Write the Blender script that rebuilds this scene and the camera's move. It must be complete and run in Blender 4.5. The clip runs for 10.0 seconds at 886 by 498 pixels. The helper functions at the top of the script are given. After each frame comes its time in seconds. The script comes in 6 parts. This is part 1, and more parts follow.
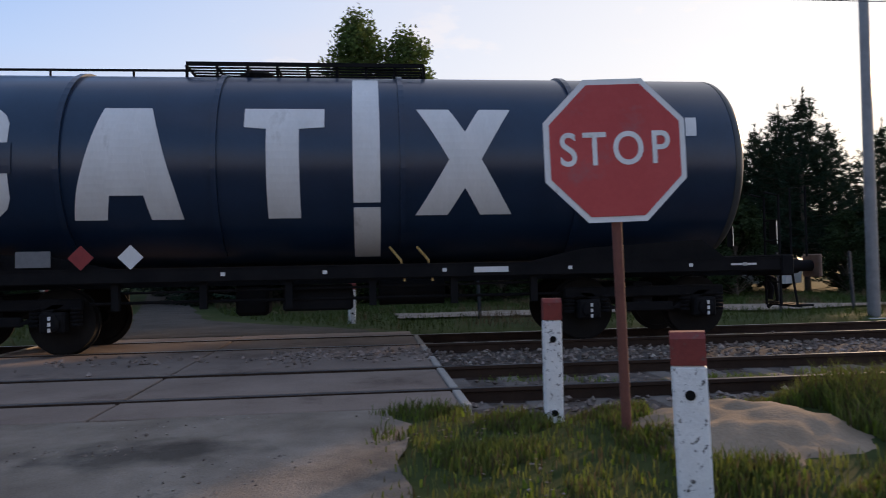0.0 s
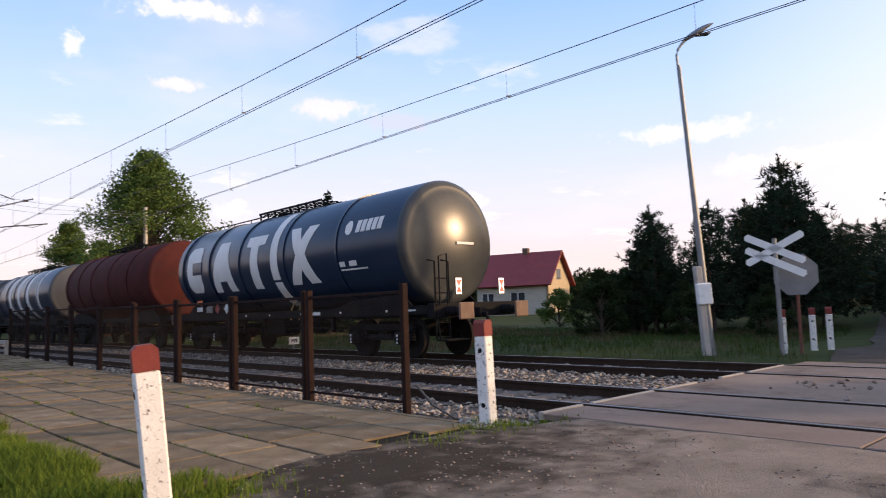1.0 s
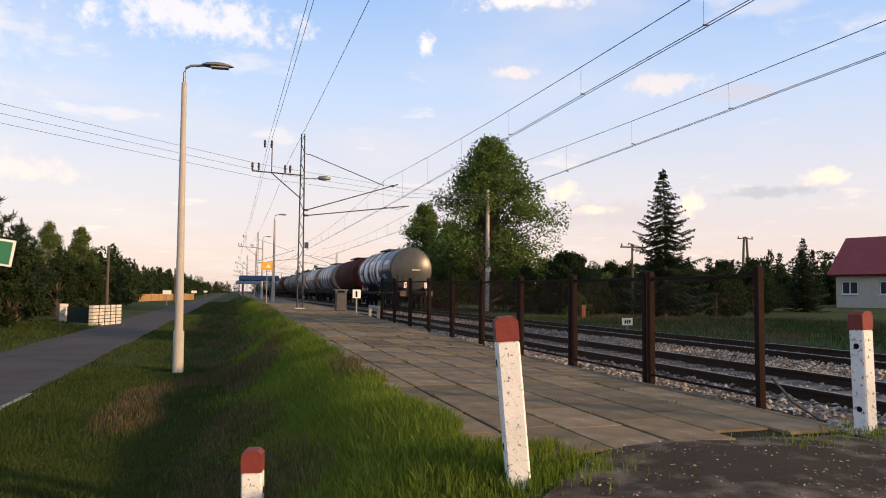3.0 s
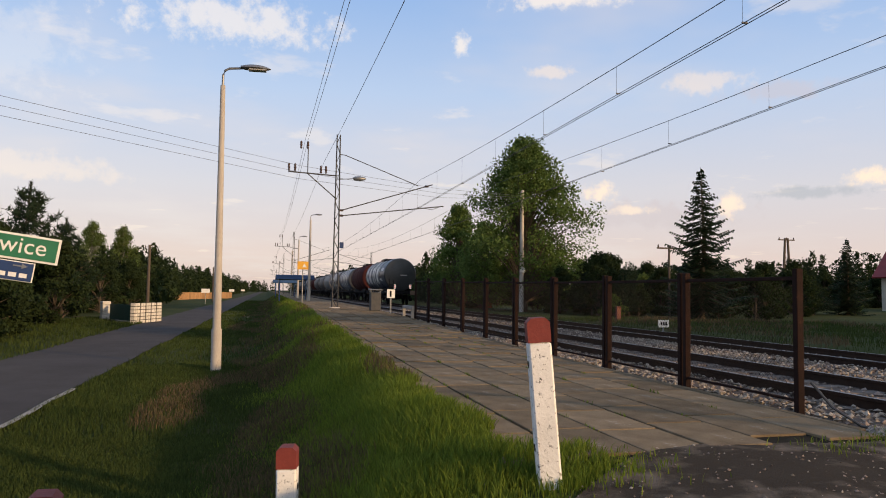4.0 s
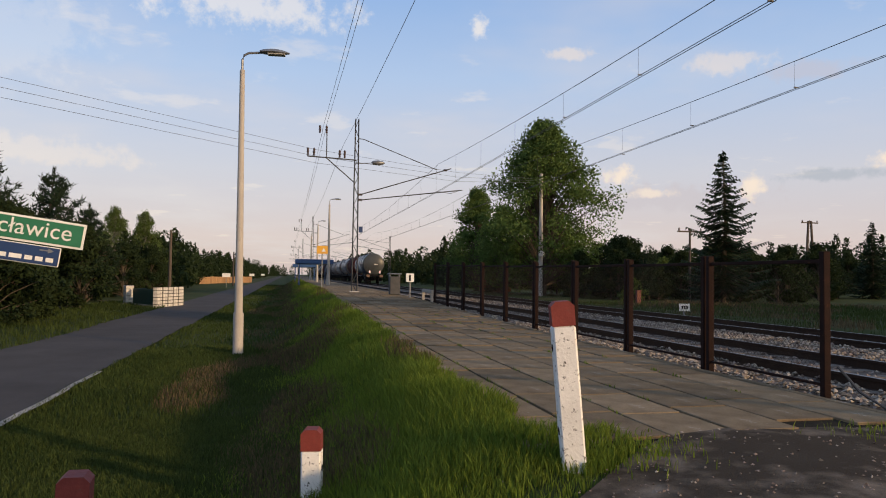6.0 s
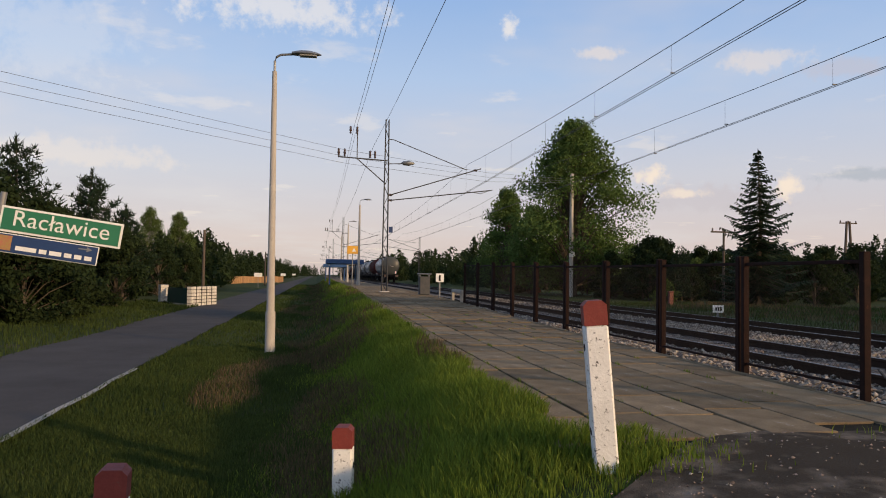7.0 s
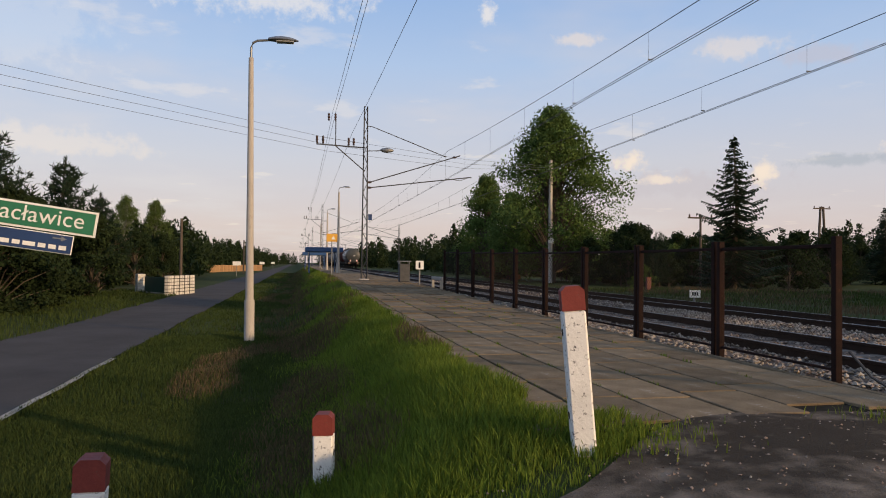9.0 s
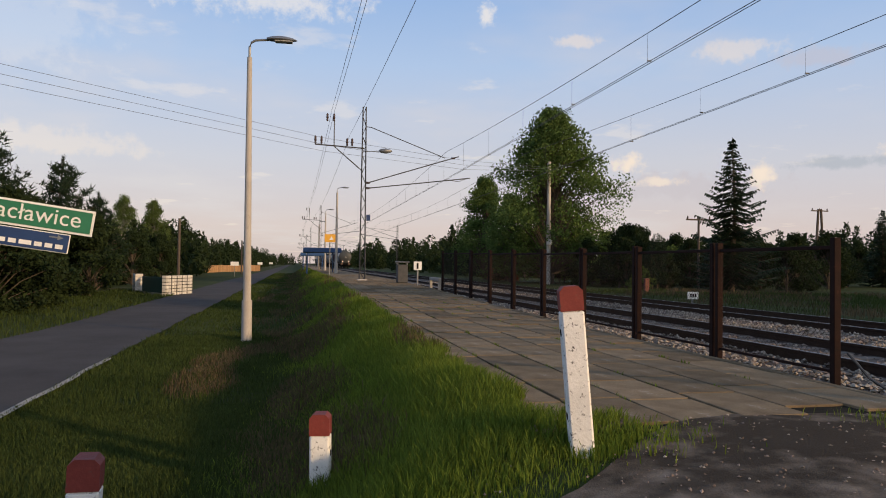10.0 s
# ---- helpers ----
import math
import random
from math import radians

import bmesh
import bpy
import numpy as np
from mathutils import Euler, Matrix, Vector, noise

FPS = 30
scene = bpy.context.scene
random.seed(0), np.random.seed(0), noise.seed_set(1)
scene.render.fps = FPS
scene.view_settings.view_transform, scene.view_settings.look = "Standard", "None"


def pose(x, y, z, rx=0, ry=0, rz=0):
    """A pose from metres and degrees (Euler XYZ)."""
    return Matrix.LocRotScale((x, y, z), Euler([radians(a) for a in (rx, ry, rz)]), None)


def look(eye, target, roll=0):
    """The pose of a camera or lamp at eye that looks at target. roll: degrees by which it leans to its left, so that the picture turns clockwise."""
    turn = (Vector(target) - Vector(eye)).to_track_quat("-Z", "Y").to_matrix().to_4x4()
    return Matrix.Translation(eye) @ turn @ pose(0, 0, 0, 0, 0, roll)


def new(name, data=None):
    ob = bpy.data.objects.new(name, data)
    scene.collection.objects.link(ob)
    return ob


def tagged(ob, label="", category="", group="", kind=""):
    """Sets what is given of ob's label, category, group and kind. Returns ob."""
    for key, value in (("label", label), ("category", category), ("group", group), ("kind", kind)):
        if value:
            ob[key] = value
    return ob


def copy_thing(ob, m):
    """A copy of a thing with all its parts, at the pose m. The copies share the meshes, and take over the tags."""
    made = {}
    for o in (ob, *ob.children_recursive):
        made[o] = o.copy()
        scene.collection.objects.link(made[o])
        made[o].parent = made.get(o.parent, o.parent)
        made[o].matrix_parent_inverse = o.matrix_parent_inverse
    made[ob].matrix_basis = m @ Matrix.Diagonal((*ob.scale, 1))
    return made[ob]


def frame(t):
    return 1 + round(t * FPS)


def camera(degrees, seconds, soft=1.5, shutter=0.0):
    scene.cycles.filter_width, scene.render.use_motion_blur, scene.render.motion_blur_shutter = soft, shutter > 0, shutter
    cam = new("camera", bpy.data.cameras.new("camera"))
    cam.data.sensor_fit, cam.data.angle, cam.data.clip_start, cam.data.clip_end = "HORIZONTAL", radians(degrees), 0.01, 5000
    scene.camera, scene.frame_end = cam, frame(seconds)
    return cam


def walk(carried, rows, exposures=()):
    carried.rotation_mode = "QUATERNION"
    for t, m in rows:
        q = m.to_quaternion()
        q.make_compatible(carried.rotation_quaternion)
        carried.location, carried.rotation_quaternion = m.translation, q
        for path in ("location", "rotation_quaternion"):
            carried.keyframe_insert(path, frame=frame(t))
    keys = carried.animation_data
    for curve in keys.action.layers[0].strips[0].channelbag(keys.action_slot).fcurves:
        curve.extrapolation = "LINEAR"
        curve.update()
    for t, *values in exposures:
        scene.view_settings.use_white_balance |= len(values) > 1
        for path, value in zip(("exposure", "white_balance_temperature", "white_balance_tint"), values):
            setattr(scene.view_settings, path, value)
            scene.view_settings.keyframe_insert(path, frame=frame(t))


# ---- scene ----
cam = camera(63.8, 10.0, soft=1.0, shutter=0.07)
PATH = [
    (0, (-6.699, -5.254, 1.149), (-4.711, -5.469, 1.199), -1.1),
    (0.3, (-6.644, -5.113, 1.138), (-4.682, -4.733, 1.209), -1.7),
    (0.4, (-6.595, -5.077, 1.141), (-4.679, -4.511, 1.232), -2.6),
    (0.5, (-6.635, -5.11, 1.144), (-4.785, -4.361, 1.265), -2.7),
    (0.6, (-6.657, -5.097, 1.131), (-4.898, -4.155, 1.264), -3.3),
    (0.7, (-6.684, -5.058, 1.122), (-5.021, -3.955, 1.261), -3.9),
    (0.8, (-6.695, -5.038, 1.13), (-5.133, -3.797, 1.271), -3.7),
    (1, (-6.672, -4.922, 1.132), (-5.319, -3.458, 1.297), -2.1),
    (1.2, (-6.709, -4.877, 1.113), (-5.594, -3.226, 1.292), -1.5),
    (1.3, (-6.734, -4.889, 1.116), (-5.737, -3.164, 1.291), -1.3),
    (1.4, (-6.747, -4.894, 1.129), (-5.838, -3.12, 1.29), -0.7),
    (1.5, (-6.746, -4.866, 1.124), (-5.905, -3.058, 1.28), 0.0),
    (2, (-6.771, -4.859, 1.119), (-5.979, -3.031, 1.288), 0.8),
    (2.5, (-6.788, -4.857, 1.126), (-6.098, -2.987, 1.282), 0.1),
    (3, (-6.787, -4.824, 1.126), (-6.218, -2.91, 1.249), 0.5),
    (4.3, (-6.782, -4.866, 1.13), (-6.309, -2.927, 1.249), 0.9),
    (4.5, (-6.797, -4.832, 1.123), (-6.296, -2.898, 1.223), 1.1),
    (5, (-6.804, -4.829, 1.126), (-6.289, -2.898, 1.209), 1.1),
    (5.5, (-6.801, -4.835, 1.118), (-6.31, -2.897, 1.187), 0.9),
    (6, (-6.811, -4.834, 1.125), (-6.384, -2.882, 1.202), 0.8),
    (6.2, (-6.823, -4.829, 1.126), (-6.45, -2.867, 1.233), 1.4),
    (7.5, (-6.82, -4.829, 1.106), (-6.476, -2.86, 1.169), 1.0),
    (8, (-6.84, -4.815, 1.112), (-6.478, -2.85, 1.191), 1.0),
    (8.5, (-6.824, -4.845, 1.114), (-6.431, -2.885, 1.172), 0.6),
    (9, (-6.817, -4.843, 1.109), (-6.415, -2.884, 1.151), 0.6),
    (9.5, (-6.818, -4.825, 1.105), (-6.426, -2.865, 1.157), 1.0),
    (10, (-6.811, -4.82, 1.1), (-6.404, -2.862, 1.145), 0.8),
]
LIGHT = [(0.0, -0.2, 6900, 10), (0.5, 0.0, 7000, 10), (1.0, 0.18, 7100, 12), (1.5, 0.24, 7500, 14), (2.5, 0.13, 7600, 10), (3.2, -0.06, 7650, 8), (4.5, -0.32, 7300, 7), (5.5, -0.38, 7100, 6), (10.0, -0.42, 7100, 6)]
walk(cam, [(t, look(eye, target, roll)) for t, eye, target, roll in PATH], LIGHT)



# ---- world, sun, exposure ----
SUN_DIR = Vector((0.70, -0.71, 0.225)).normalized()
world = bpy.data.worlds.new("dusk_sky")
scene.world = world
world.use_nodes = True


def build_sky():
    nt = world.node_tree
    nt.nodes.clear()
    n, l = nt.nodes.new, nt.links.new
    out, bg = n("ShaderNodeOutputWorld"), n("ShaderNodeBackground")
    sky = n("ShaderNodeTexSky")
    sky.sky_type, sky.sun_disc = "NISHITA", False
    sky.sun_elevation, sky.sun_rotation = radians(12.6), math.atan2(SUN_DIR.x, SUN_DIR.y)
    sky.air_density, sky.dust_density, sky.ozone_density = 1.0, 0.6, 2.0
    co = n("ShaderNodeTexCoord")
    sep = n("ShaderNodeSeparateXYZ")
    l(co.outputs["Generated"], sep.inputs[0])
    # evening haze: pale pink at the horizon, blue higher up
    ramp = n("ShaderNodeValToRGB")
    el = ramp.color_ramp.elements
    el[0].position, el[0].color = 0.0, (0.60, 0.50, 0.54, 1)
    el[1].position, el[1].color = 0.62, (0.20, 0.38, 0.78, 1)
    for p, c in ((0.05, (0.68, 0.575, 0.625, 1)), (0.14, (0.62, 0.625, 0.76, 1)), (0.27, (0.44, 0.585, 0.90, 1)), (0.40, (0.26, 0.45, 0.87, 1))):
        e = el.new(p)
        e.color = c
    l(sep.outputs["Z"], ramp.inputs[0])
    # brighter towards the sun
    dot = n("ShaderNodeVectorMath")
    dot.operation = "DOT_PRODUCT"
    dot.inputs[1].default_value = SUN_DIR
    l(co.outputs["Generated"], dot.inputs[0])
    glow = n("ShaderNodeMapRange")
    glow.inputs["From Min"].default_value, glow.inputs["From Max"].default_value = 0.35, 1.0
    glow.inputs["To Min"].default_value, glow.inputs["To Max"].default_value = 0.0, 0.75
    l(dot.outputs["Value"], glow.inputs["Value"])
    warm = n("ShaderNodeMix")
    warm.data_type = "RGBA"
    l(glow.outputs[0], warm.inputs["Factor"])
    l(ramp.outputs[0], warm.inputs[6])
    warm.inputs[7].default_value = (1.0, 0.93, 0.86, 1)
    # clouds: direction projected on a flat layer
    div = n("ShaderNodeMath")
    div.operation = "ADD"
    div.inputs[1].default_value = 0.10
    l(sep.outputs["Z"], div.inputs[0])
    flat = n("ShaderNodeVectorMath")
    flat.operation = "DIVIDE"
    comb = n("ShaderNodeCombineXYZ")
    for i in range(3):
        l(div.outputs[0], comb.inputs[i])
    l(co.outputs["Generated"], flat.inputs[0])
    l(comb.outputs[0], flat.inputs[1])

    def cloud(scale, lo, hi, detail, offset):
        mp = n("ShaderNodeMapping")
        mp.inputs["Location"].default_value = offset
        l(flat.outputs[0], mp.inputs[0])
        ns = n("ShaderNodeTexNoise")
        ns.inputs["Scale"].default_value, ns.inputs["Detail"].default_value, ns.inputs["Roughness"].default_value = scale, detail, 0.55
        l(mp.outputs[0], ns.inputs["Vector"])
        r = n("ShaderNodeMapRange")
        r.interpolation_type = "SMOOTHSTEP"
        r.inputs["From Min"].default_value, r.inputs["From Max"].default_value = lo, hi
        l(ns.outputs["Fac"], r.inputs["Value"])
        return r.outputs[0]

    veil, puffs = cloud(0.9, 0.45, 0.75, 4, (3.1, 0.4, 0)), cloud(2.3, 0.61, 0.70, 6, (1.7, 5.2, 0))
    mix1 = n("ShaderNodeMix")
    mix1.data_type = "RGBA"
    m1 = n("ShaderNodeMath")
    m1.operation = "MULTIPLY"
    m1.inputs[1].default_value = 0.5
    l(veil, m1.inputs[0])
    l(m1.outputs[0], mix1.inputs["Factor"])
    l(warm.outputs[2], mix1.inputs[6])
    mix1.inputs[7].default_value = (0.72, 0.68, 0.76, 1)
    mix2 = n("ShaderNodeMix")
    mix2.data_type = "RGBA"
    m2 = n("ShaderNodeMath")
    m2.operation = "MULTIPLY"
    m2.inputs[1].default_value = 0.28
    l(puffs, m2.inputs[0])
    l(m2.outputs[0], mix2.inputs["Factor"])
    l(mix1.outputs[2], mix2.inputs[6])
    mix2.inputs[7].default_value = (1.0, 0.88, 0.82, 1)
    # single clouds: where they stand, half width, half height, density, colour
    ragged = n("ShaderNodeTexNoise")
    ragged.inputs["Scale"].default_value, ragged.inputs["Detail"].default_value, ragged.inputs["Roughness"].default_value = 38.0, 6.0, 0.62
    l(co.outputs["Generated"], ragged.inputs["Vector"])
    cream, peach, mauve, slate = (1.0, 0.92, 0.90, 1), (1.0, 0.83, 0.73, 1), (0.60, 0.54, 0.63, 1), (0.40, 0.44, 0.55, 1)
    for at, wide, high, amount, tint in (
            ((-0.05, 0.938, 0.345), 0.17, 0.036, 0.60, cream), ((0.36, 0.849, 0.386), 0.10, 0.018, 0.7, cream), ((0.244, 0.91, 0.334), 0.022, 0.022, 0.7, cream),
            ((0.358, 0.884, 0.30), 0.04, 0.012, 0.5, peach), ((0.541, 0.794, 0.276), 0.07, 0.018, 0.45, peach), ((0.614, 0.747, 0.256), 0.08, 0.016, 0.45, mauve),
            ((-0.312, 0.908, 0.281), 0.12, 0.08, 0.2, cream), ((-0.305, 0.941, 0.145), 0.16, 0.025, 0.35, peach), ((0.50, 0.86, 0.108), 0.16, 0.026, 0.6, mauve), ((0.648, 0.75, 0.132), 0.09, 0.011, 0.6, slate),
            ((0.438, 0.889, 0.138), 0.026, 0.021, 0.9, peach), ((0.48, 0.87, 0.115), 0.035, 0.010, 0.7, peach), ((0.581, 0.805, 0.122), 0.024, 0.024, 0.9, peach), ((0.695, 0.704, 0.148), 0.035, 0.014, 1.0, peach),
            ((0.87, 0.45, 0.22), 0.12, 0.018, 0.5, cream), ((0.93, 0.33, 0.17), 0.16, 0.02, 0.45, peach)):
        d = Vector(at).normalized()
        side = d.cross(Vector((0, 0, 1))).normalized()
        mp = n("ShaderNodeMapping")
        mp.vector_type = "TEXTURE"
        mp.inputs["Location"].default_value = d
        mp.inputs["Rotation"].default_value = Matrix((side, d, side.cross(d))).transposed().to_euler()
        mp.inputs["Scale"].default_value = (wide, 0.5, high)
        l(co.outputs["Generated"], mp.inputs[0])
        ln, ad, cu, mx = n("ShaderNodeVectorMath"), n("ShaderNodeMath"), n("ShaderNodeMapRange"), n("ShaderNodeMix")
        ln.operation, ad.operation = "LENGTH", "MULTIPLY_ADD"
        l(mp.outputs[0], ln.inputs[0])
        ad.inputs[1].default_value = 2.2
        l(ragged.outputs["Fac"], ad.inputs[0])
        l(ln.outputs["Value"], ad.inputs[2])
        cu.interpolation_type = "SMOOTHSTEP"
        cu.inputs["From Min"].default_value, cu.inputs["From Max"].default_value = 1.35, 2.0
        cu.inputs["To Min"].default_value, cu.inputs["To Max"].default_value = amount, 0.0
        l(ad.outputs[0], cu.inputs["Value"])
        mx.data_type = "RGBA"
        l(cu.outputs[0], mx.inputs["Factor"])
        l(mix2.outputs[2], mx.inputs[6])
        mx.inputs[7].default_value = tint
        mix2 = mx
    # haze laid over the clear sky's own colours
    gain = n("ShaderNodeMix")
    gain.data_type = "RGBA"
    gain.inputs["Factor"].default_value = 0.85
    sc = n("ShaderNodeVectorMath")
    sc.operation = "SCALE"
    sc.inputs["Scale"].default_value = 0.12
    l(sky.outputs[0], sc.inputs[0])
    l(sc.outputs[0], gain.inputs[6])
    l(mix2.outputs[2], gain.inputs[7])
    l(gain.outputs[2], bg.inputs["Color"])
    bg.inputs["Strength"].default_value = SKY_GAIN
    l(bg.outputs[0], out.inputs[0])


SKY_GAIN = 1.40
build_sky()
sun = new("sun", bpy.data.lights.new("sun", "SUN"))
sun.data.energy, sun.data.angle, sun.data.color = 5.0, radians(2.0), (1.0, 0.68, 0.42)
sun.matrix_world = look(SUN_DIR * 60, (0, 0, 0))


# ---- mesh and part helpers ----
class Shape:
    """Collects vertices and faces of one mesh."""

    def __init__(self):
        self.v, self.f = [], []

    def add(self, verts, faces):
        o = len(self.v)
        self.v += [tuple(p) for p in verts]
        self.f += [tuple(i + o for i in fc) for fc in faces]
        return self

    def box(self, x0, x1, y0, y1, z0, z1, c=0.0, m=None):
        """A box, its edges cut by c, placed by m."""
        if c <= 0:
            vs = [(x, y, z) for z in (z0, z1) for y in (y0, y1) for x in (x0, x1)]
            fs = [(0, 2, 3, 1), (4, 5, 7, 6), (0, 1, 5, 4), (2, 6, 7, 3), (0, 4, 6, 2), (1, 3, 7, 5)]
        else:
            bm = bmesh.new()
            bmesh.ops.create_cube(bm, size=1)
            for p in bm.verts:
                p.co = Vector(((x0 + x1) / 2 + p.co.x * (x1 - x0), (y0 + y1) / 2 + p.co.y * (y1 - y0), (z0 + z1) / 2 + p.co.z * (z1 - z0)))
            bmesh.ops.bevel(bm, geom=bm.edges[:], offset=c, segments=1, affect="EDGES")
            bm.verts.index_update()
            vs, fs = [p.co.copy() for p in bm.verts], [[p.index for p in fc.verts] for fc in bm.faces]
            bm.free()
        if m is not None:
            vs = [m @ Vector(p) for p in vs]
        return self.add(vs, fs)

    def tube(self, pts, r, seg=8, r2=None, cap=True):
        """A round bar along points, tapering from r to r2."""
        pts = [Vector(p) for p in pts]
        n = len(pts)
        vs, fs = [], []
        for i, p in enumerate(pts):
            d = (pts[min(i + 1, n - 1)] - pts[max(i - 1, 0)]).normalized()
            a = d.cross(Vector((0, 0, 1)) if abs(d.z) < 0.9 else Vector((1, 0, 0))).normalized()
            b = d.cross(a)
            rr = r if r2 is None else r + (r2 - r) * i / (n - 1)
            vs += [p + rr * (math.cos(k * math.tau / seg) * a + math.sin(k * math.tau / seg) * b) for k in range(seg)]
        for i in range(n - 1):
            for k in range(seg):
                k2 = (k + 1) % seg
                fs.append((i * seg + k, i * seg + k2, (i + 1) * seg + k2, (i + 1) * seg + k))
        if cap:
            fs += [tuple(range(seg))[::-1], tuple(range((n - 1) * seg, n * seg))]
        return self.add(vs, fs)

    def lathe(self, prof, origin, axis="y", seg=32):
        """A profile of (along, radius) turned round an axis through origin."""
        vs, fs = [], []
        for a, r in prof:
            for k in range(seg):
                c, s = math.cos(k * math.tau / seg) * r, math.sin(k * math.tau / seg) * r
                q = {"y": (c, a, s), "x": (a, c, s), "z": (c, s, a)}[axis]
                vs.append((origin[0] + q[0], origin[1] + q[1], origin[2] + q[2]))
        for i in range(len(prof) - 1):
            for k in range(seg):
                k2 = (k + 1) % seg
                fs.append((i * seg + k, i * seg + k2, (i + 1) * seg + k2, (i + 1) * seg + k))
        fs += [tuple(range(seg)), tuple(range((len(prof) - 1) * seg, len(prof) * seg))[::-1]]
        return self.add(vs, fs)

    def slab(self, poly, m, depth):
        """A flat polygon in the plane of m's x and y, thickened along its z."""
        k = len(poly)
        vs = [m @ Vector((x, y, 0)) for x, y in poly] + [m @ Vector((x, y, depth)) for x, y in poly]
        fs = [tuple(range(k))[::-1], tuple(range(k, 2 * k))] + [(i, (i + 1) % k, k + (i + 1) % k, k + i) for i in range(k)]
        return self.add(vs, fs)

    def mesh(self, name, smooth=None):
        me = bpy.data.meshes.new(name)
        me.from_pydata(self.v, [], self.f)
        me.update()
        if smooth is not None:
            me.polygons.foreach_set("use_smooth", [True] * len(me.polygons))
            me.set_sharp_from_angle(angle=radians(smooth))
        return me


def part(name, shape, material, parent=None, label="", smooth=None):
    """One mesh object, under parent where one is given."""
    me = shape if isinstance(shape, bpy.types.Mesh) else shape.mesh(name, smooth)
    if not me.materials:
        me.materials.append(material)
    ob = new(name, me)
    if parent is not None:
        ob.parent = parent
    if label:
        ob["label"] = label
    return ob


def thing(name, at, label, category, group="", rz=0.0):
    """An empty at a thing's base, to hold its parts."""
    ob = new(name)
    ob.matrix_world = pose(*at, 0, 0, rz)
    ob.empty_display_size = 0.2
    return tagged(ob, label, category, group)


def structure(name, shape, material, label, category, smooth=None, kind="structure"):
    return tagged(part(name, shape, material, smooth=smooth), label, category, kind=kind)


# ---- materials ----
def mat(name, a, b, rough=0.8, metal=0.0, scale=4.0, fine=40.0, bump=0.2, worn=None, wear=(0.6, 0.7), wear_scale=3.0, vary=0.0, stretch=(1, 1, 1), island=0.0):
    """A surface between colours a and b at two grains; worn: a third colour in patches; vary: by object; island: by loose piece."""
    m = bpy.data.materials.new(name)
    m.use_nodes = True
    nt = m.node_tree
    n, l = nt.nodes.new, nt.links.new
    p = nt.nodes["Principled BSDF"]
    co = n("ShaderNodeTexCoord")
    mp = n("ShaderNodeMapping")
    mp.inputs["Scale"].default_value = stretch
    l(co.outputs["Object"], mp.inputs[0])

    def noise_of(s, d, r=0.6):
        t = n("ShaderNodeTexNoise")
        t.inputs["Scale"].default_value, t.inputs["Detail"].default_value, t.inputs["Roughness"].default_value = s, d, r
        l(mp.outputs[0], t.inputs["Vector"])
        return t.outputs["Fac"]

    big, small = noise_of(scale, 5), noise_of(fine, 3)
    s = n("ShaderNodeMath")
    s.operation = "MULTIPLY_ADD"
    s.inputs[1].default_value, s.inputs[2].default_value = 0.6, -0.05
    l(small, s.inputs[0])
    s2 = n("ShaderNodeMath")
    s2.operation = "MULTIPLY_ADD"
    s2.inputs[1].default_value = 1.4
    l(big, s2.inputs[0])
    l(s.outputs[0], s2.inputs[2])
    s3 = n("ShaderNodeMapRange")
    s3.inputs["From Min"].default_value, s3.inputs["From Max"].default_value = 0.6, 1.3
    l(s2.outputs[0], s3.inputs["Value"])
    mx = n("ShaderNodeMix")
    mx.data_type = "RGBA"
    l(s3.outputs[0], mx.inputs["Factor"])
    mx.inputs[6].default_value, mx.inputs[7].default_value = (*a, 1), (*b, 1)
    col = mx.outputs[2]
    if worn:
        w = n("ShaderNodeMapRange")
        w.inputs["From Min"].default_value, w.inputs["From Max"].default_value = wear
        l(noise_of(wear_scale, 8, 0.7), w.inputs["Value"])
        mw = n("ShaderNodeMix")
        mw.data_type = "RGBA"
        l(w.outputs[0], mw.inputs["Factor"])
        l(col, mw.inputs[6])
        mw.inputs[7].default_value = (*worn, 1)
        col = mw.outputs[2]
    if vary or island:
        src = n("ShaderNodeObjectInfo").outputs["Random"] if vary else n("ShaderNodeNewGeometry").outputs["Random Per Island"]
        k = vary or island
        r = n("ShaderNodeMapRange")
        r.inputs["To Min"].default_value, r.inputs["To Max"].default_value = 1 - k, 1 + k
        l(src, r.inputs["Value"])
        sc = n("ShaderNodeVectorMath")
        sc.operation = "SCALE"
        l(col, sc.inputs[0])
        l(r.outputs[0], sc.inputs["Scale"])
        col = sc.outputs[0]
    l(col, p.inputs["Base Color"])
    p.inputs["Roughness"].default_value, p.inputs["Metallic"].default_value = rough, metal
    if rough >= 0.85:
        p.inputs["Specular IOR Level"].default_value = 0.15 if rough < 0.95 else 0.06
    if bump:
        bp = n("ShaderNodeBump")
        bp.inputs["Strength"].default_value, bp.inputs["Distance"].default_value = bump, 0.02
        l(s2.outputs[0], bp.inputs["Height"])
        l(bp.outputs[0], p.inputs["Normal"])
    return m


def leaf_mat(name, a, b, through_light=0.35):
    m = mat(name, a, b, 0.9, scale=0.8, fine=6, bump=0, island=0.35)
    nt = m.node_tree
    n, l = nt.nodes.new, nt.links.new
    p = nt.nodes["Principled BSDF"]
    tr, mixs = n("ShaderNodeBsdfTranslucent"), n("ShaderNodeMixShader")
    l(p.inputs["Base Color"].links[0].from_socket, tr.inputs["Color"])
    mixs.inputs[0].default_value = through_light
    l(p.outputs[0], mixs.inputs[1])
    l(tr.outputs[0], mixs.inputs[2])
    l(mixs.outputs[0], nt.nodes["Material Output"].inputs[0])
    return m


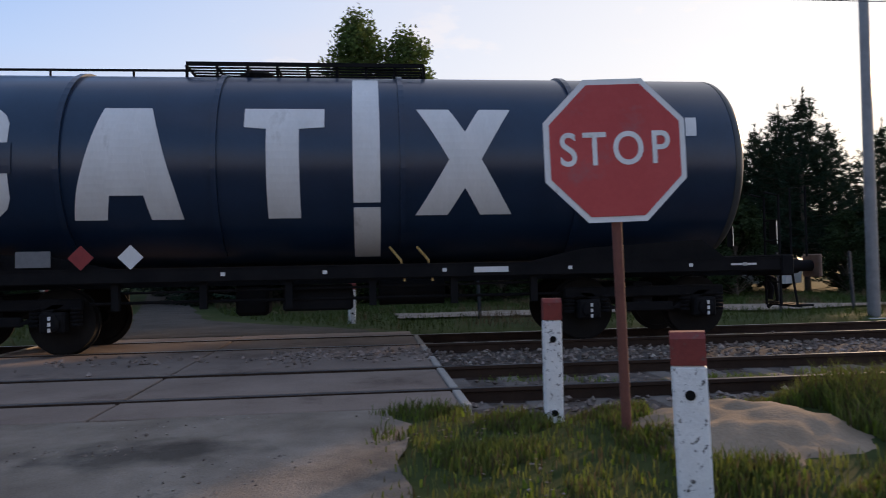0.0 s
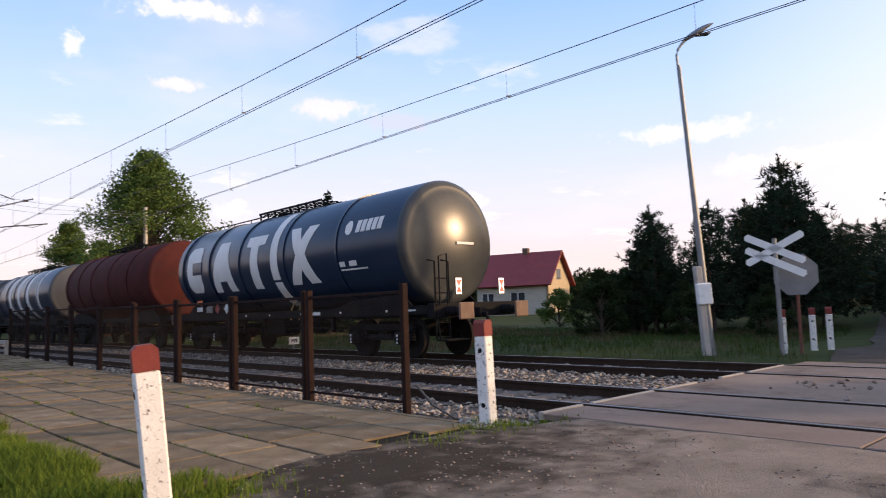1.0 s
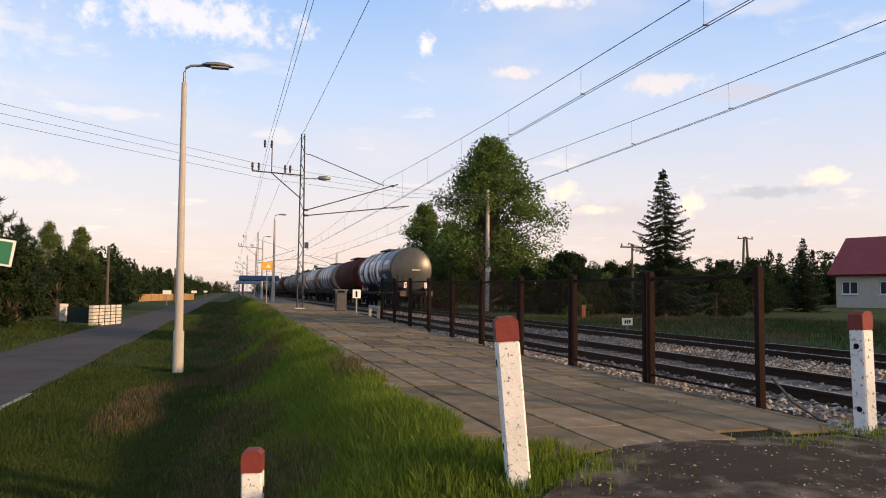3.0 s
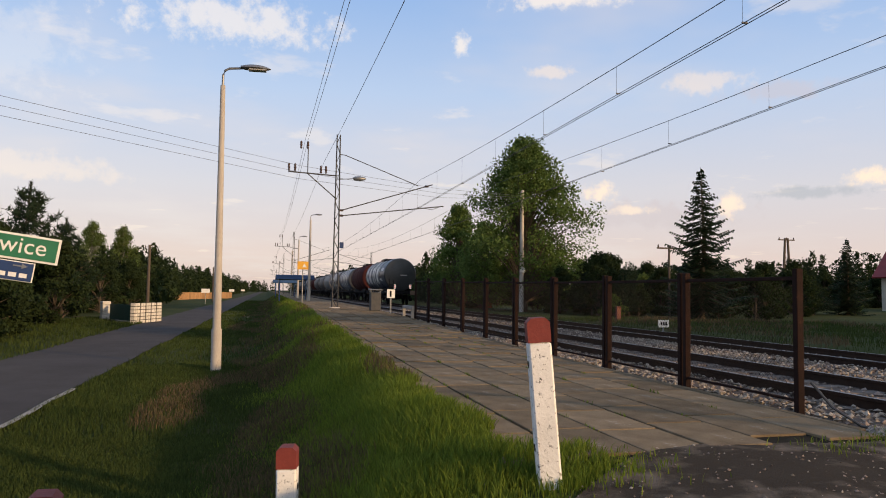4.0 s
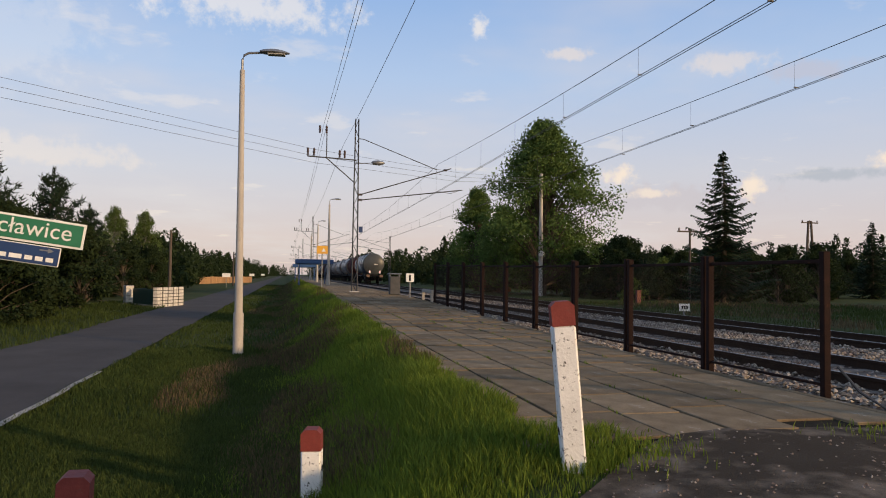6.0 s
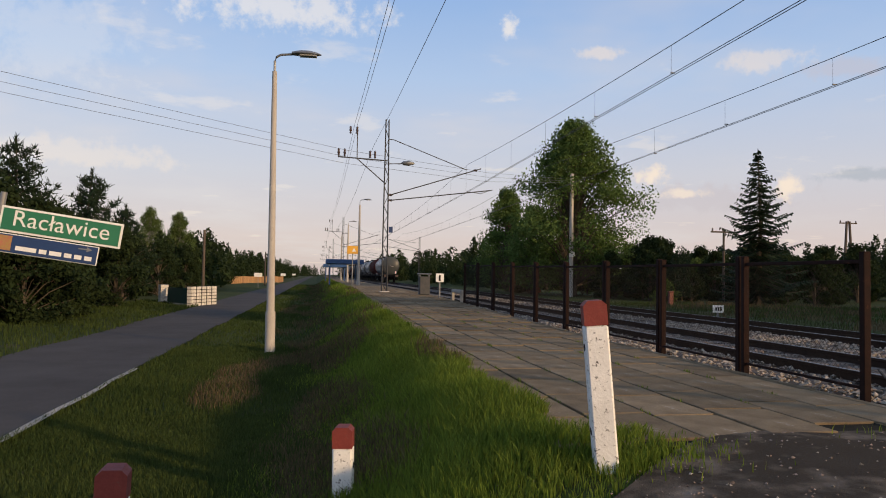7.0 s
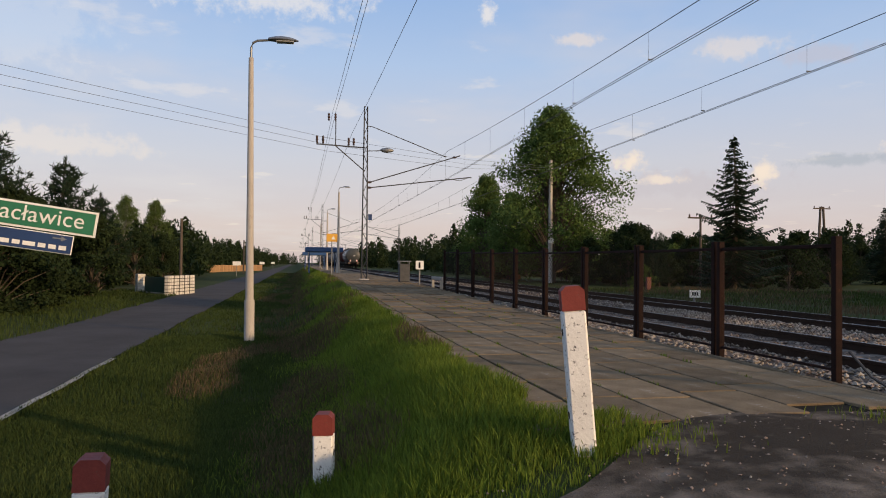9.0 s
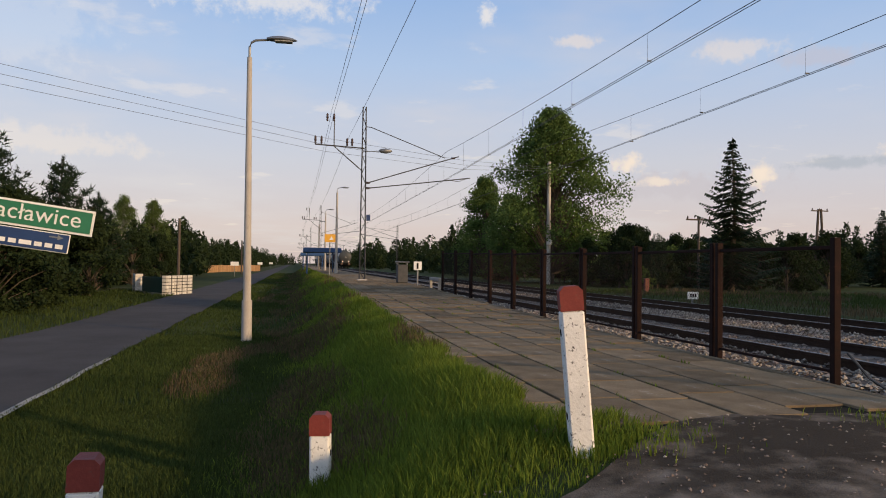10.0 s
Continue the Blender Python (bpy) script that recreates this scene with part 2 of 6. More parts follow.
def glow_mat(name, colour, strength):
    m = bpy.data.materials.new(name)
    m.use_nodes = True
    p = m.node_tree.nodes["Principled BSDF"]
    p.inputs["Base Color"].default_value = (*colour, 1)
    p.inputs["Emission Color"].default_value = (*colour, 1)
    p.inputs["Emission Strength"].default_value = strength
    return m


GRASS_GROUND = mat("grass_ground", (0.026, 0.038, 0.012), (0.056, 0.066, 0.022), 0.95, scale=0.5, fine=9, bump=0.6, worn=(0.085, 0.064, 0.034), wear=(0.56, 0.68), wear_scale=0.35)
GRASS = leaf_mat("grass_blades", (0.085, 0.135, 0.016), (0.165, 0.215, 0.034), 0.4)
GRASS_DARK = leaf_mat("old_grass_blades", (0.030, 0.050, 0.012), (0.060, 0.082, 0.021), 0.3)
WEEDS = leaf_mat("verge_weeds", (0.070, 0.098, 0.022), (0.150, 0.165, 0.045), 0.4)
DRY_GRASS = leaf_mat("dry_grass_blades", (0.075, 0.055, 0.030), (0.13, 0.10, 0.055), 0.3)
DIRT_ROAD = mat("worn_asphalt", (0.155, 0.122, 0.094), (0.30, 0.248, 0.197), 0.95, scale=1.6, fine=70, bump=1.0, worn=(0.07, 0.06, 0.052), wear=(0.60, 0.70), wear_scale=0.8)
ASPHALT = mat("asphalt", (0.056, 0.050, 0.047), (0.086, 0.078, 0.073), 0.95, scale=0.7, fine=80, bump=0.3)
PLATE = mat("crossing_plate", (0.165, 0.120, 0.094), (0.26, 0.20, 0.16), 0.9, scale=0.9, fine=50, bump=0.3, worn=(0.10, 0.07, 0.055), wear=(0.55, 0.7), wear_scale=0.7)
KERB_PALE = mat("pale_concrete", (0.28, 0.25, 0.215), (0.38, 0.345, 0.30), 0.9, scale=5, fine=60)
SLAB = mat("platform_slab", (0.118, 0.086, 0.053), (0.240, 0.182, 0.116), 0.95, scale=3.0, fine=60, bump=0.55, worn=(0.36, 0.33, 0.29), wear=(0.60, 0.68), wear_scale=2.2, vary=0.25)
SLAB_FAR = mat("platform_slab_far", (0.150, 0.115, 0.076), (0.245, 0.192, 0.130), 0.95, scale=1.5, fine=30, bump=0.3, island=0.12)
SOIL = mat("joint_soil", (0.016, 0.014, 0.010), (0.032, 0.027, 0.019), 1.0, scale=5, fine=50)
BALLAST_BED = mat("ballast_bed", (0.07, 0.055, 0.045), (0.16, 0.13, 0.11), 1.0, scale=8, fine=30, bump=1.0)
STONE = mat("ballast_stone", (0.18, 0.15, 0.115), (0.37, 0.32, 0.265), 0.9, scale=20, fine=90, bump=0.2, island=0.5)
STONE_BROWN = mat("ballast_stone_brown", (0.13, 0.095, 0.075), (0.26, 0.21, 0.18), 0.95, scale=20, fine=90, bump=0.2, island=0.5)
RUST = mat("rusty_rail", (0.026, 0.016, 0.012), (0.050, 0.030, 0.020), 0.88, metal=0.0, scale=6, fine=60, bump=0.2)
RAIL_TOP = mat("polished_rail_head", (0.10, 0.095, 0.095), (0.18, 0.17, 0.17), 0.42, metal=0.8, scale=2, fine=40, bump=0.03)
SLEEPER = mat("sleeper_concrete", (0.12, 0.10, 0.085), (0.20, 0.17, 0.145), 0.95, scale=4, fine=50)
WHITE_PAINT = mat("flaking_white_paint", (0.62, 0.61, 0.58), (0.80, 0.79, 0.76), 0.75, scale=4, fine=50, bump=0.25, worn=(0.07, 0.065, 0.06), wear=(0.57, 0.64), wear_scale=26)
RED_PAINT = mat("faded_red_paint", (0.13, 0.018, 0.013), (0.21, 0.033, 0.024), 0.75, scale=6, fine=50, bump=0.2, worn=(0.12, 0.06, 0.05), wear=(0.58, 0.66), wear_scale=14)
DARK_HOLE = mat("dark_hole", (0.008, 0.008, 0.008), (0.014, 0.014, 0.013), 1.0, bump=0)
FENCE_RUST = mat("fence_rust", (0.011, 0.006, 0.005), (0.026, 0.011, 0.008), 0.85, scale=7, fine=70, bump=0.2, worn=(0.085, 0.036, 0.020), wear=(0.6, 0.7), wear_scale=9)
NET_WIRE = mat("net_wire", (0.016, 0.012, 0.010), (0.032, 0.024, 0.018), 0.9, bump=0)
WIRE = mat("dark_wire", (0.06, 0.06, 0.065), (0.09, 0.09, 0.09), 0.6, metal=0.5, bump=0)
CONCRETE_POLE = mat("pole_concrete", (0.33, 0.30, 0.27), (0.46, 0.43, 0.39), 0.9, scale=3, fine=60, bump=0.3, worn=(0.20, 0.18, 0.16), wear=(0.58, 0.7), wear_scale=4, stretch=(1, 1, 0.3))
STEEL_GREY = mat("grey_steel", (0.16, 0.17, 0.18), (0.24, 0.25, 0.26), 0.5, metal=0.6, scale=4, fine=40, bump=0.05)
MAST_STEEL = mat("mast_steel", (0.05, 0.052, 0.055), (0.09, 0.09, 0.09), 0.7, metal=0.4, scale=5, fine=40, bump=0.1)
GLASS_LAMP = mat("lamp_glass", (0.35, 0.36, 0.37), (0.5, 0.5, 0.5), 0.2, bump=0)


# ---- ground, roads, tracks ----
def smooth01(t):
    t = min(max(t, 0.0), 1.0)
    return t * t * (3 - 2 * t)


def platform_z(y):
    return -0.015 + 0.295 * smooth01((y - 3) / 30)


def ground_z(x, y):
    """Height of the bare ground."""
    road = -0.03 - 0.68 * smooth01((-3.2 - x) / 6.8)
    verge = platform_z(y) - 0.03 - (0.75 + platform_z(y)) * smooth01((-5.0 - x) / 2.4)
    t = smooth01((y + 0.9) / 1.1)
    west = road * (1 - t) + verge * t
    if y < -6.5:
        k = smooth01((-6.5 - y) / 1.2) * smooth01((x + 9.5) / 2.5)
        west += 0.06 * k
    if -13.3 < x < -10.0:
        west = -0.74
    elif x <= -13.3:
        west = -0.72 + 0.10 * smooth01((-13.2 - x) / 6)
    bed = -0.34
    east = -0.12 - 0.15 * smooth01((x - 8) / 14) + 0.4 * smooth01((x - 30) / 40)
    if -6.4 < y < 0.0:
        k = min(smooth01((y + 6.4) / 0.4), smooth01(-y / 0.4))
        bed += (-0.045 - bed) * k
        east += (0.02 - 0.05 * smooth01((x - 7) / 10)) * k
    # hollow below the platform's slabs
    west -= 0.15 * smooth01((x + 5.0) / 0.3) * smooth01((-1.5 - x) / 0.3) * smooth01((y - 0.1) / 0.4)
    a = smooth01((x + 1.5) / 0.8)
    b = smooth01((x - 6.6) / 1.2)
    z = west * (1 - a) + bed * a
    z = z * (1 - b) + east * b
    far = smooth01((math.hypot(x, y) - 4) / 20)
    return z + (0.035 + 0.05 * far) * noise.noise(Vector((x * 0.35, y * 0.35, 0.0))) * (0.35 if x > -1.5 and x < 7 or -13.6 < x < -9.6 else 1.0)


def axis_steps(fine0, fine1, step, far):
    out = list(np.arange(fine0, fine1 + 1e-6, step))
    s, v = step, fine1
    while v < far:
        s *= 1.35
        v += s
        out.append(v)
    s, v = step, fine0
    while v > -far:
        s *= 1.35
        v -= s
        out.insert(0, v)
    return out


def build_ground():
    xs, ys = axis_steps(-16, 14, 0.3, 2600), axis_steps(-14, 34, 0.4, 2600)
    s = Shape()
    s.v = [(x, y, ground_z(x, y)) for y in ys for x in xs]
    w = len(xs)
    s.f = [(j * w + i, j * w + i + 1, (j + 1) * w + i + 1, (j + 1) * w + i) for j in range(len(ys) - 1) for i in range(w - 1)]
    structure("ground", s, GRASS_GROUND, "grassy ground with bare dry patches", "ground", smooth=60)


build_ground()


def strip(name, xs, ys, lift, material, label, category, wobble=0.0):
    """A road sheet over the ground between two ragged edges."""
    s = Shape()
    w = len(xs)
    for y in ys:
        for i, x in enumerate(xs):
            e = wobble * noise.noise(Vector((x, y * 0.7, 3.0))) if i in (0, w - 1) else 0.0
            s.v.append((x + e, y, ground_z(x, y) + lift))
    s.f = [(j * w + i, j * w + i + 1, (j + 1) * w + i + 1, (j + 1) * w + i) for j in range(len(ys) - 1) for i in range(w - 1)]
    return structure(name, s, material, label, category, smooth=60)


def lane_south(x):
    """The lane's ragged southern edge."""
    return -5.45 + 0.25 * noise.noise(Vector((x * 0.9, 7.0, 0))) + 0.16 * noise.noise(Vector((x * 3.7, 2.0, 0))) - 0.9 * smooth01((-3.3 - x) / 1.4) - 1.8 * smooth01((-4 - x) / 6)


def lane_north(x):
    """The lane's ragged northern edge, swinging out where the grass verge begins."""
    edge = -0.14 + 0.34 * smooth01((-1.5 - x) / 0.4) - 0.36 * smooth01((-3.0 - x) / 1.6)
    return edge - 1.0 * smooth01((-4.0 - x) / 1.6) - 0.9 * smooth01((-6.0 - x) / 3.5) + 0.12 * noise.noise(Vector((x * 1.3, 1.0, 0)))


def lane_stains():
    """Old tar and dark soil, ragged, laid into the lane's surface."""
    nt = DIRT_ROAD.node_tree
    n, l = nt.nodes.new, nt.links.new
    p = nt.nodes["Principled BSDF"]
    co = n("ShaderNodeTexCoord")
    ns = n("ShaderNodeTexNoise")
    ns.inputs["Scale"].default_value, ns.inputs["Detail"].default_value = 4.0, 8.0
    l(co.outputs["Object"], ns.inputs["Vector"])
    # the wide patch by the platform: dark soil, with the corner's dimness painted in
    for (cx, cy), (ax, ay), amount, tint in (((-2.0, -3.8), (0.45, 0.9), 0.65, (0.028, 0.026, 0.024)), ((-2.6, -5.5), (0.8, 0.7), 0.5, (0.03, 0.03, 0.03)), ((-3.2, -0.7), (3.0, 1.8), 0.9, (0.030, 0.024, 0.017)), ((-5.2, -1.6), (1.6, 1.0), 0.6, (0.05, 0.04, 0.03))):
        sb, sc, ln = n("ShaderNodeVectorMath"), n("ShaderNodeVectorMath"), n("ShaderNodeVectorMath")
        sb.operation, sc.operation, ln.operation = "SUBTRACT", "MULTIPLY", "LENGTH"
        sb.inputs[1].default_value, sc.inputs[1].default_value = (cx, cy, 0), (1 / ax, 1 / ay, 0)
        l(co.outputs["Object"], sb.inputs[0])
        l(sb.outputs[0], sc.inputs[0])
        l(sc.outputs[0], ln.inputs[0])
        ad, mr, mx = n("ShaderNodeMath"), n("ShaderNodeMapRange"), n("ShaderNodeMix")
        ad.operation = "MULTIPLY_ADD"
        ad.inputs[1].default_value = 1.6
        l(ns.outputs["Fac"], ad.inputs[0])
        l(ln.outputs["Value"], ad.inputs[2])
        mr.inputs["From Min"].default_value, mr.inputs["From Max"].default_value = 1.1, 1.75
        mr.inputs["To Min"].default_value, mr.inputs["To Max"].default_value = amount, 0.0
        l(ad.outputs[0], mr.inputs["Value"])
        mx.data_type = "RGBA"
        src = p.inputs["Base Color"].links[0].from_socket
        l(mr.outputs[0], mx.inputs["Factor"])
        l(src, mx.inputs[6])
        mx.inputs[7].default_value = (*tint, 1)
        l(mx.outputs[2], p.inputs["Base Color"])


lane_stains()


def lane_mid(x):
    """The middle of the lane beyond the tracks."""
    return -2.8 + (2.3 + 0.275 * (x - 11)) * smooth01((x - 6) / 5)


def build_roads():
    strip("road", [-13.2, -12.5, -11.5, -10.7, -10.15], list(np.arange(-60, 60, 0.8)) + list(np.arange(60, 900, 12)), 0.03, ASPHALT, "narrow grey asphalt road beside the railway", "road", 0.12)
    strip("road_edge", [-10.13, -10.08, -10.03], list(np.arange(-30, 9.6, 0.8)), 0.05, KERB_PALE, "pale broken edge strip of the asphalt road", "road edge", 0.05)
    # the lane that crosses the tracks, ragged along the grass
    s = Shape()
    xs = list(np.arange(-10.2, -0.7, 0.25)) + [-0.80]
    n = 28
    for x in xs:
        y1 = lane_north(x)
        y0 = lane_south(x)
        for k in range(n + 1):
            y = y0 + (y1 - y0) * k / n
            s.v.append((x, y, ground_z(x, y) + 0.025 + 0.012 * noise.noise(Vector((x * 2.3, y * 2.3, 5)))))
    for i in range(len(xs) - 1):
        for k in range(n):
            s.f.append((i * (n + 1) + k, (i + 1) * (n + 1) + k, (i + 1) * (n + 1) + k + 1, i * (n + 1) + k + 1))
    structure("crossing_lane", s, DIRT_ROAD, "worn potholed asphalt lane leading to the crossing", "road", smooth=60)
    s = Shape()
    xs = list(np.arange(6.25, 20, 0.7)) + list(np.arange(20, 64, 4))
    for x in xs:
        w = 2.6 - 1.65 * smooth01((x - 7) / 6)
        c = lane_mid(x)
        for k in range(9):
            y = c - w + 2 * w * k / 8 + 0.2 * noise.noise(Vector((x * 0.5, k, 2)))
            s.v.append((x, y, ground_z(x, y) + 0.04))
    for i in range(len(xs) - 1):
        for k in range(8):
            s.f.append((i * 9 + k, (i + 1) * 9 + k, (i + 1) * 9 + k + 1, i * 9 + k + 1))
    structure("forest_lane", s, mat("forest_soil", (0.050, 0.042, 0.035), (0.10, 0.084, 0.068), 0.95, scale=1.2, fine=50, bump=0.6), "dirt lane running into the dark wood", "road", smooth=60)


build_roads()

RAIL_X = (0.0, 1.5, 4.0, 5.5)


def build_tracks():
    # ballast shoulders and bed
    s = Shape()
    prof = [(-1.30, -0.20), (-0.75, -0.13), (-0.2, -0.15), (0.75, -0.16), (1.7, -0.15), (2.4, -0.13), (2.75, -0.2), (3.1, -0.13), (3.8, -0.15), (4.75, -0.16), (5.7, -0.15), (6.35, -0.14), (7.1, -0.30)]

    def bed(y_list):
        w = len(prof)
        o = len(s.v)
        for y in y_list:
            for x, z in prof:
                s.v.append((x, y, z + 0.03 * noise.noise(Vector((x * 2, y * 2, 9)))))
        s.f.extend((o + j * w + i, o + j * w + i + 1, o + (j + 1) * w + i + 1, o + (j + 1) * w + i) for j in range(len(y_list) - 1) for i in range(w - 1))

    bed(list(np.arange(-0.15, 40, 0.4)) + list(np.arange(40, 1200, 10)))
    bed(list(np.arange(-1000, -40, 10)) + list(np.arange(-40, -5.85, 0.4)) + [-5.9])
    structure("ballast", s, BALLAST_BED, "brown crushed stone bed under two tracks", "ballast", smooth=60)
    for i, x in enumerate(RAIL_X):
        s = Shape()
        sec = [(-0.07, -0.17), (0.07, -0.17), (0.07, -0.155), (0.012, -0.135), (0.012, -0.045), (0.036, -0.035), (0.036, -0.004), (-0.036, -0.004), (-0.036, -0.035), (-0.012, -0.045), (-0.012, -0.135), (-0.07, -0.155)]
        m = Matrix(((1, 0, 0, x), (0, 0, 1, -900), (0, 1, 0, 0), (0, 0, 0, 1)))
        s.slab(sec, m, 2100)
        rail = structure("rail", s, RUST, "rusty steel rail with a polished running surface", "rail")
        t = Shape().box(x - 0.03, x + 0.03, -900, 1200, -0.0045, 0.0, 0)
        part("running_surface", t, RAIL_TOP, rail, "polished steel rail head")
    sl = Shape().box(-0.55, 2.05, -0.13, 0.13, -0.30, -0.14, 0.02)
    me = sl.mesh("sleeper")
    me.materials.append(SLEEPER)
    for x0 in (0.0, 4.0):
        far = Shape()
        for k in range(-60, 260):
            y = k * 0.6 + 0.35
            if -6.2 < y < 0.2:
                continue
            if -12 < y < 36:
                ob = tagged(new("sleeper", me), "grey-brown concrete railway sleeper", "sleeper", "sleepers of the tracks", "structure")
                ob.location = (x0, y, 0)
            elif y > 0:
                far.box(x0 - 0.55, x0 + 2.05, y - 0.13, y + 0.13, -0.30, -0.14)
        structure("far_sleepers", far, SLEEPER, "rows of concrete sleepers running off", "sleeper", kind="stuff")


build_tracks()


def build_crossing():
    """Concrete plates between and beside the rails, in two halves with a joint."""
    xr = [(-0.80, -0.07), (0.11, 1.39), (1.57, 3.93), (4.11, 5.39), (5.57, 6.28)]
    base = Shape().box(-0.85, 6.3, -6.05, 0.0, -0.32, -0.075)
    deck = structure("crossing_bed", base, SOIL, "dark soil under the crossing plates", "road")
    for i, (x0, x1) in enumerate(xr):
        for y0, y1 in ((-6.02, -3.06), (-3.03, -0.02)):
            s = Shape().box(x0 + 0.01, x1 - 0.01, y0, y1, -0.10, -0.012 + 0.004 * ((i + int(y1)) % 2), 0.008)
            part("plate", s, PLATE, deck)
    for y0, y1 in ((-0.015, 0.05), (-6.11, -6.03)):
        for x0, x1 in ((-0.80, -0.08), (0.10, 1.40), (1.58, 2.5), (3.2, 3.92), (4.12, 5.38)):
            part("edge_strip", Shape().box(x0, x1, y0, y1, -0.2, 0.003, 0.01), KERB_PALE, deck, "pale concrete edge strip")


build_crossing()


# ---- bollards, fence, lamps, signs ----
def bollard(x, y, z, lean=(0, 0), rz=0.0, h=1.08, w=0.135, label="white concrete guard post with a red top beside the crossing"):
    b = thing("bollard", (x, y, z), label, "bollard", "guard posts at the crossing", rz)
    b.matrix_world = pose(x, y, z, lean[0], lean[1], rz)
    k = w / 2
    part("shaft", Shape().box(-k, k, -k, k, -0.35, h - 0.16, 0.012), WHITE_PAINT, b)
    s = Shape()
    pts = [(-k, h - 0.158), (k, h - 0.158), (k, h - 0.03), (k * 0.6, h), (-k * 0.6, h), (-k, h - 0.03)]
    s.slab(pts, Matrix(((1, 0, 0, 0), (0, 0, 1, -k), (0, 1, 0, 0), (0, 0, 0, 1))), w)
    part("top", s, RED_PAINT, b, "faded red painted top")
    # no recess is cut: near-black discs paint the dark inside of the holes
    for zz in (h - 0.30, 0.24):
        part("bolt_hole", Shape().lathe([(-k - 0.004, 0.025), (k + 0.004, 0.025)], (0, 0, zz), "x", 12), DARK_HOLE, b, "dark disc painted for the shade in a bolt hole")
    return b


bollard(-1.50, 0.10, -0.08, (0, -2.0), 8)
bollard(-4.97, -0.47, -0.10, (0.5, -5), -14, w=0.15)
bollard(-6.58, 0.70, -1.12, (0, -1), -10, w=0.15)
bollard(-7.85, -0.95, -0.96, (0, 2), 5, w=0.15)
bollard(-1.50, -6.62, -0.18, (0, 0), -8)
bollard(-3.35, -6.84, -0.27, (-1.5, 0), -24, w=0.165)
for x, y, t in ((9.3, 1.56, -4), (10.6, 1.42, -2), (11.0, 1.2, -2), (9.9, -4.9, -3), (10.5, -4.9, -2)):
    bollard(x, y, -0.12, (0, t), 20, h=0.95)

SIGN_RED = mat("sign_red", (0.42, 0.035, 0.035), (0.50, 0.06, 0.055), 0.55, scale=3, fine=30, bump=0.03, worn=(0.36, 0.08, 0.08), wear=(0.55, 0.7), wear_scale=4)
SIGN_WHITE = mat("sign_white", (0.66, 0.66, 0.64), (0.78, 0.78, 0.76), 0.55, scale=4, fine=30, bump=0.03, worn=(0.45, 0.42, 0.38), wear=(0.6, 0.7), wear_scale=7)
SIGN_BACK = mat("sign_back_zinc", (0.17, 0.175, 0.18), (0.24, 0.245, 0.25), 0.5, metal=0.4, scale=4, fine=30, bump=0.04)
SIGN_GREEN = mat("sign_green", (0.012, 0.13, 0.065), (0.02, 0.16, 0.08), 0.5, scale=3, fine=30, bump=0.02)
SIGN_BLUE = mat("sign_blue", (0.008, 0.030, 0.105), (0.013, 0.042, 0.135), 0.5, scale=3, fine=30, bump=0.02)
POLE_RUST = mat("pole_rust", (0.11, 0.035, 0.024), (0.17, 0.06, 0.04), 0.8, scale=6, fine=60, bump=0.15)


def lettering(text, size, material, parent, m, name="lettering", spacing=1.0, bold=0.0):
    cu = bpy.data.curves.new(name, "FONT")
    cu.body, cu.size, cu.align_x, cu.align_y = text, size, "CENTER", "CENTER"
    cu.extrude, cu.space_character, cu.offset = 0.002, spacing, bold
    tmp = bpy.data.objects.new(name, cu)
    scene.collection.objects.link(tmp)
    me = bpy.data.meshes.new_from_object(tmp.evaluated_get(bpy.context.evaluated_depsgraph_get()))
    bpy.data.objects.remove(tmp)
    me.transform(m)
    me.materials.clear()
    me.materials.append(material)
    return part(name, me, material, parent)


def upright(x, y, z, rz=0.0):
    """A plane whose x runs along +x turned by rz, its y up, its z towards the viewer on the -y side."""
    return Matrix.Translation((x, y, z)) @ Matrix.Rotation(radians(rz), 4, "Z") @ Matrix.Rotation(radians(90), 4, "X")


def octagon(r):
    return [(r * math.cos(radians(22.5 + 45 * k)), r * math.sin(radians(22.5 + 45 * k))) for k in range(8)]


def stop_sign():
    t = thing("stop_sign", (-2.10, -6.98, -0.12), "red octagonal stop sign with pale rim on a rusty pole", "traffic sign", rz=-93)
    t.matrix_world = pose(-2.10, -6.96, -0.12, 0, -1.4, -93)
    part("pole", Shape().tube([(0, 0, -0.3), (0, 0, 2.3)], 0.034, 12), POLE_RUST, t, "rusty steel pole", smooth=40)
    p = part("rim", Shape().slab(octagon(0.515), upright(0, -0.040, 2.02), 0.010), SIGN_WHITE, t, "pale octagonal rim")
    part("plate", Shape().slab(octagon(0.474), upright(0, -0.052, 2.02), 0.004), SIGN_RED, t)
    part("back", Shape().slab(octagon(0.515), upright(0, -0.036, 2.02), 0.003), SIGN_BACK, t)
    lettering("STOP", 0.312, SIGN_WHITE, t, upright(-0.005, -0.058, 2.02) @ Matrix.Diagonal((0.86, 1, 1, 1)), spacing=1.26, bold=0.003)


stop_sign()


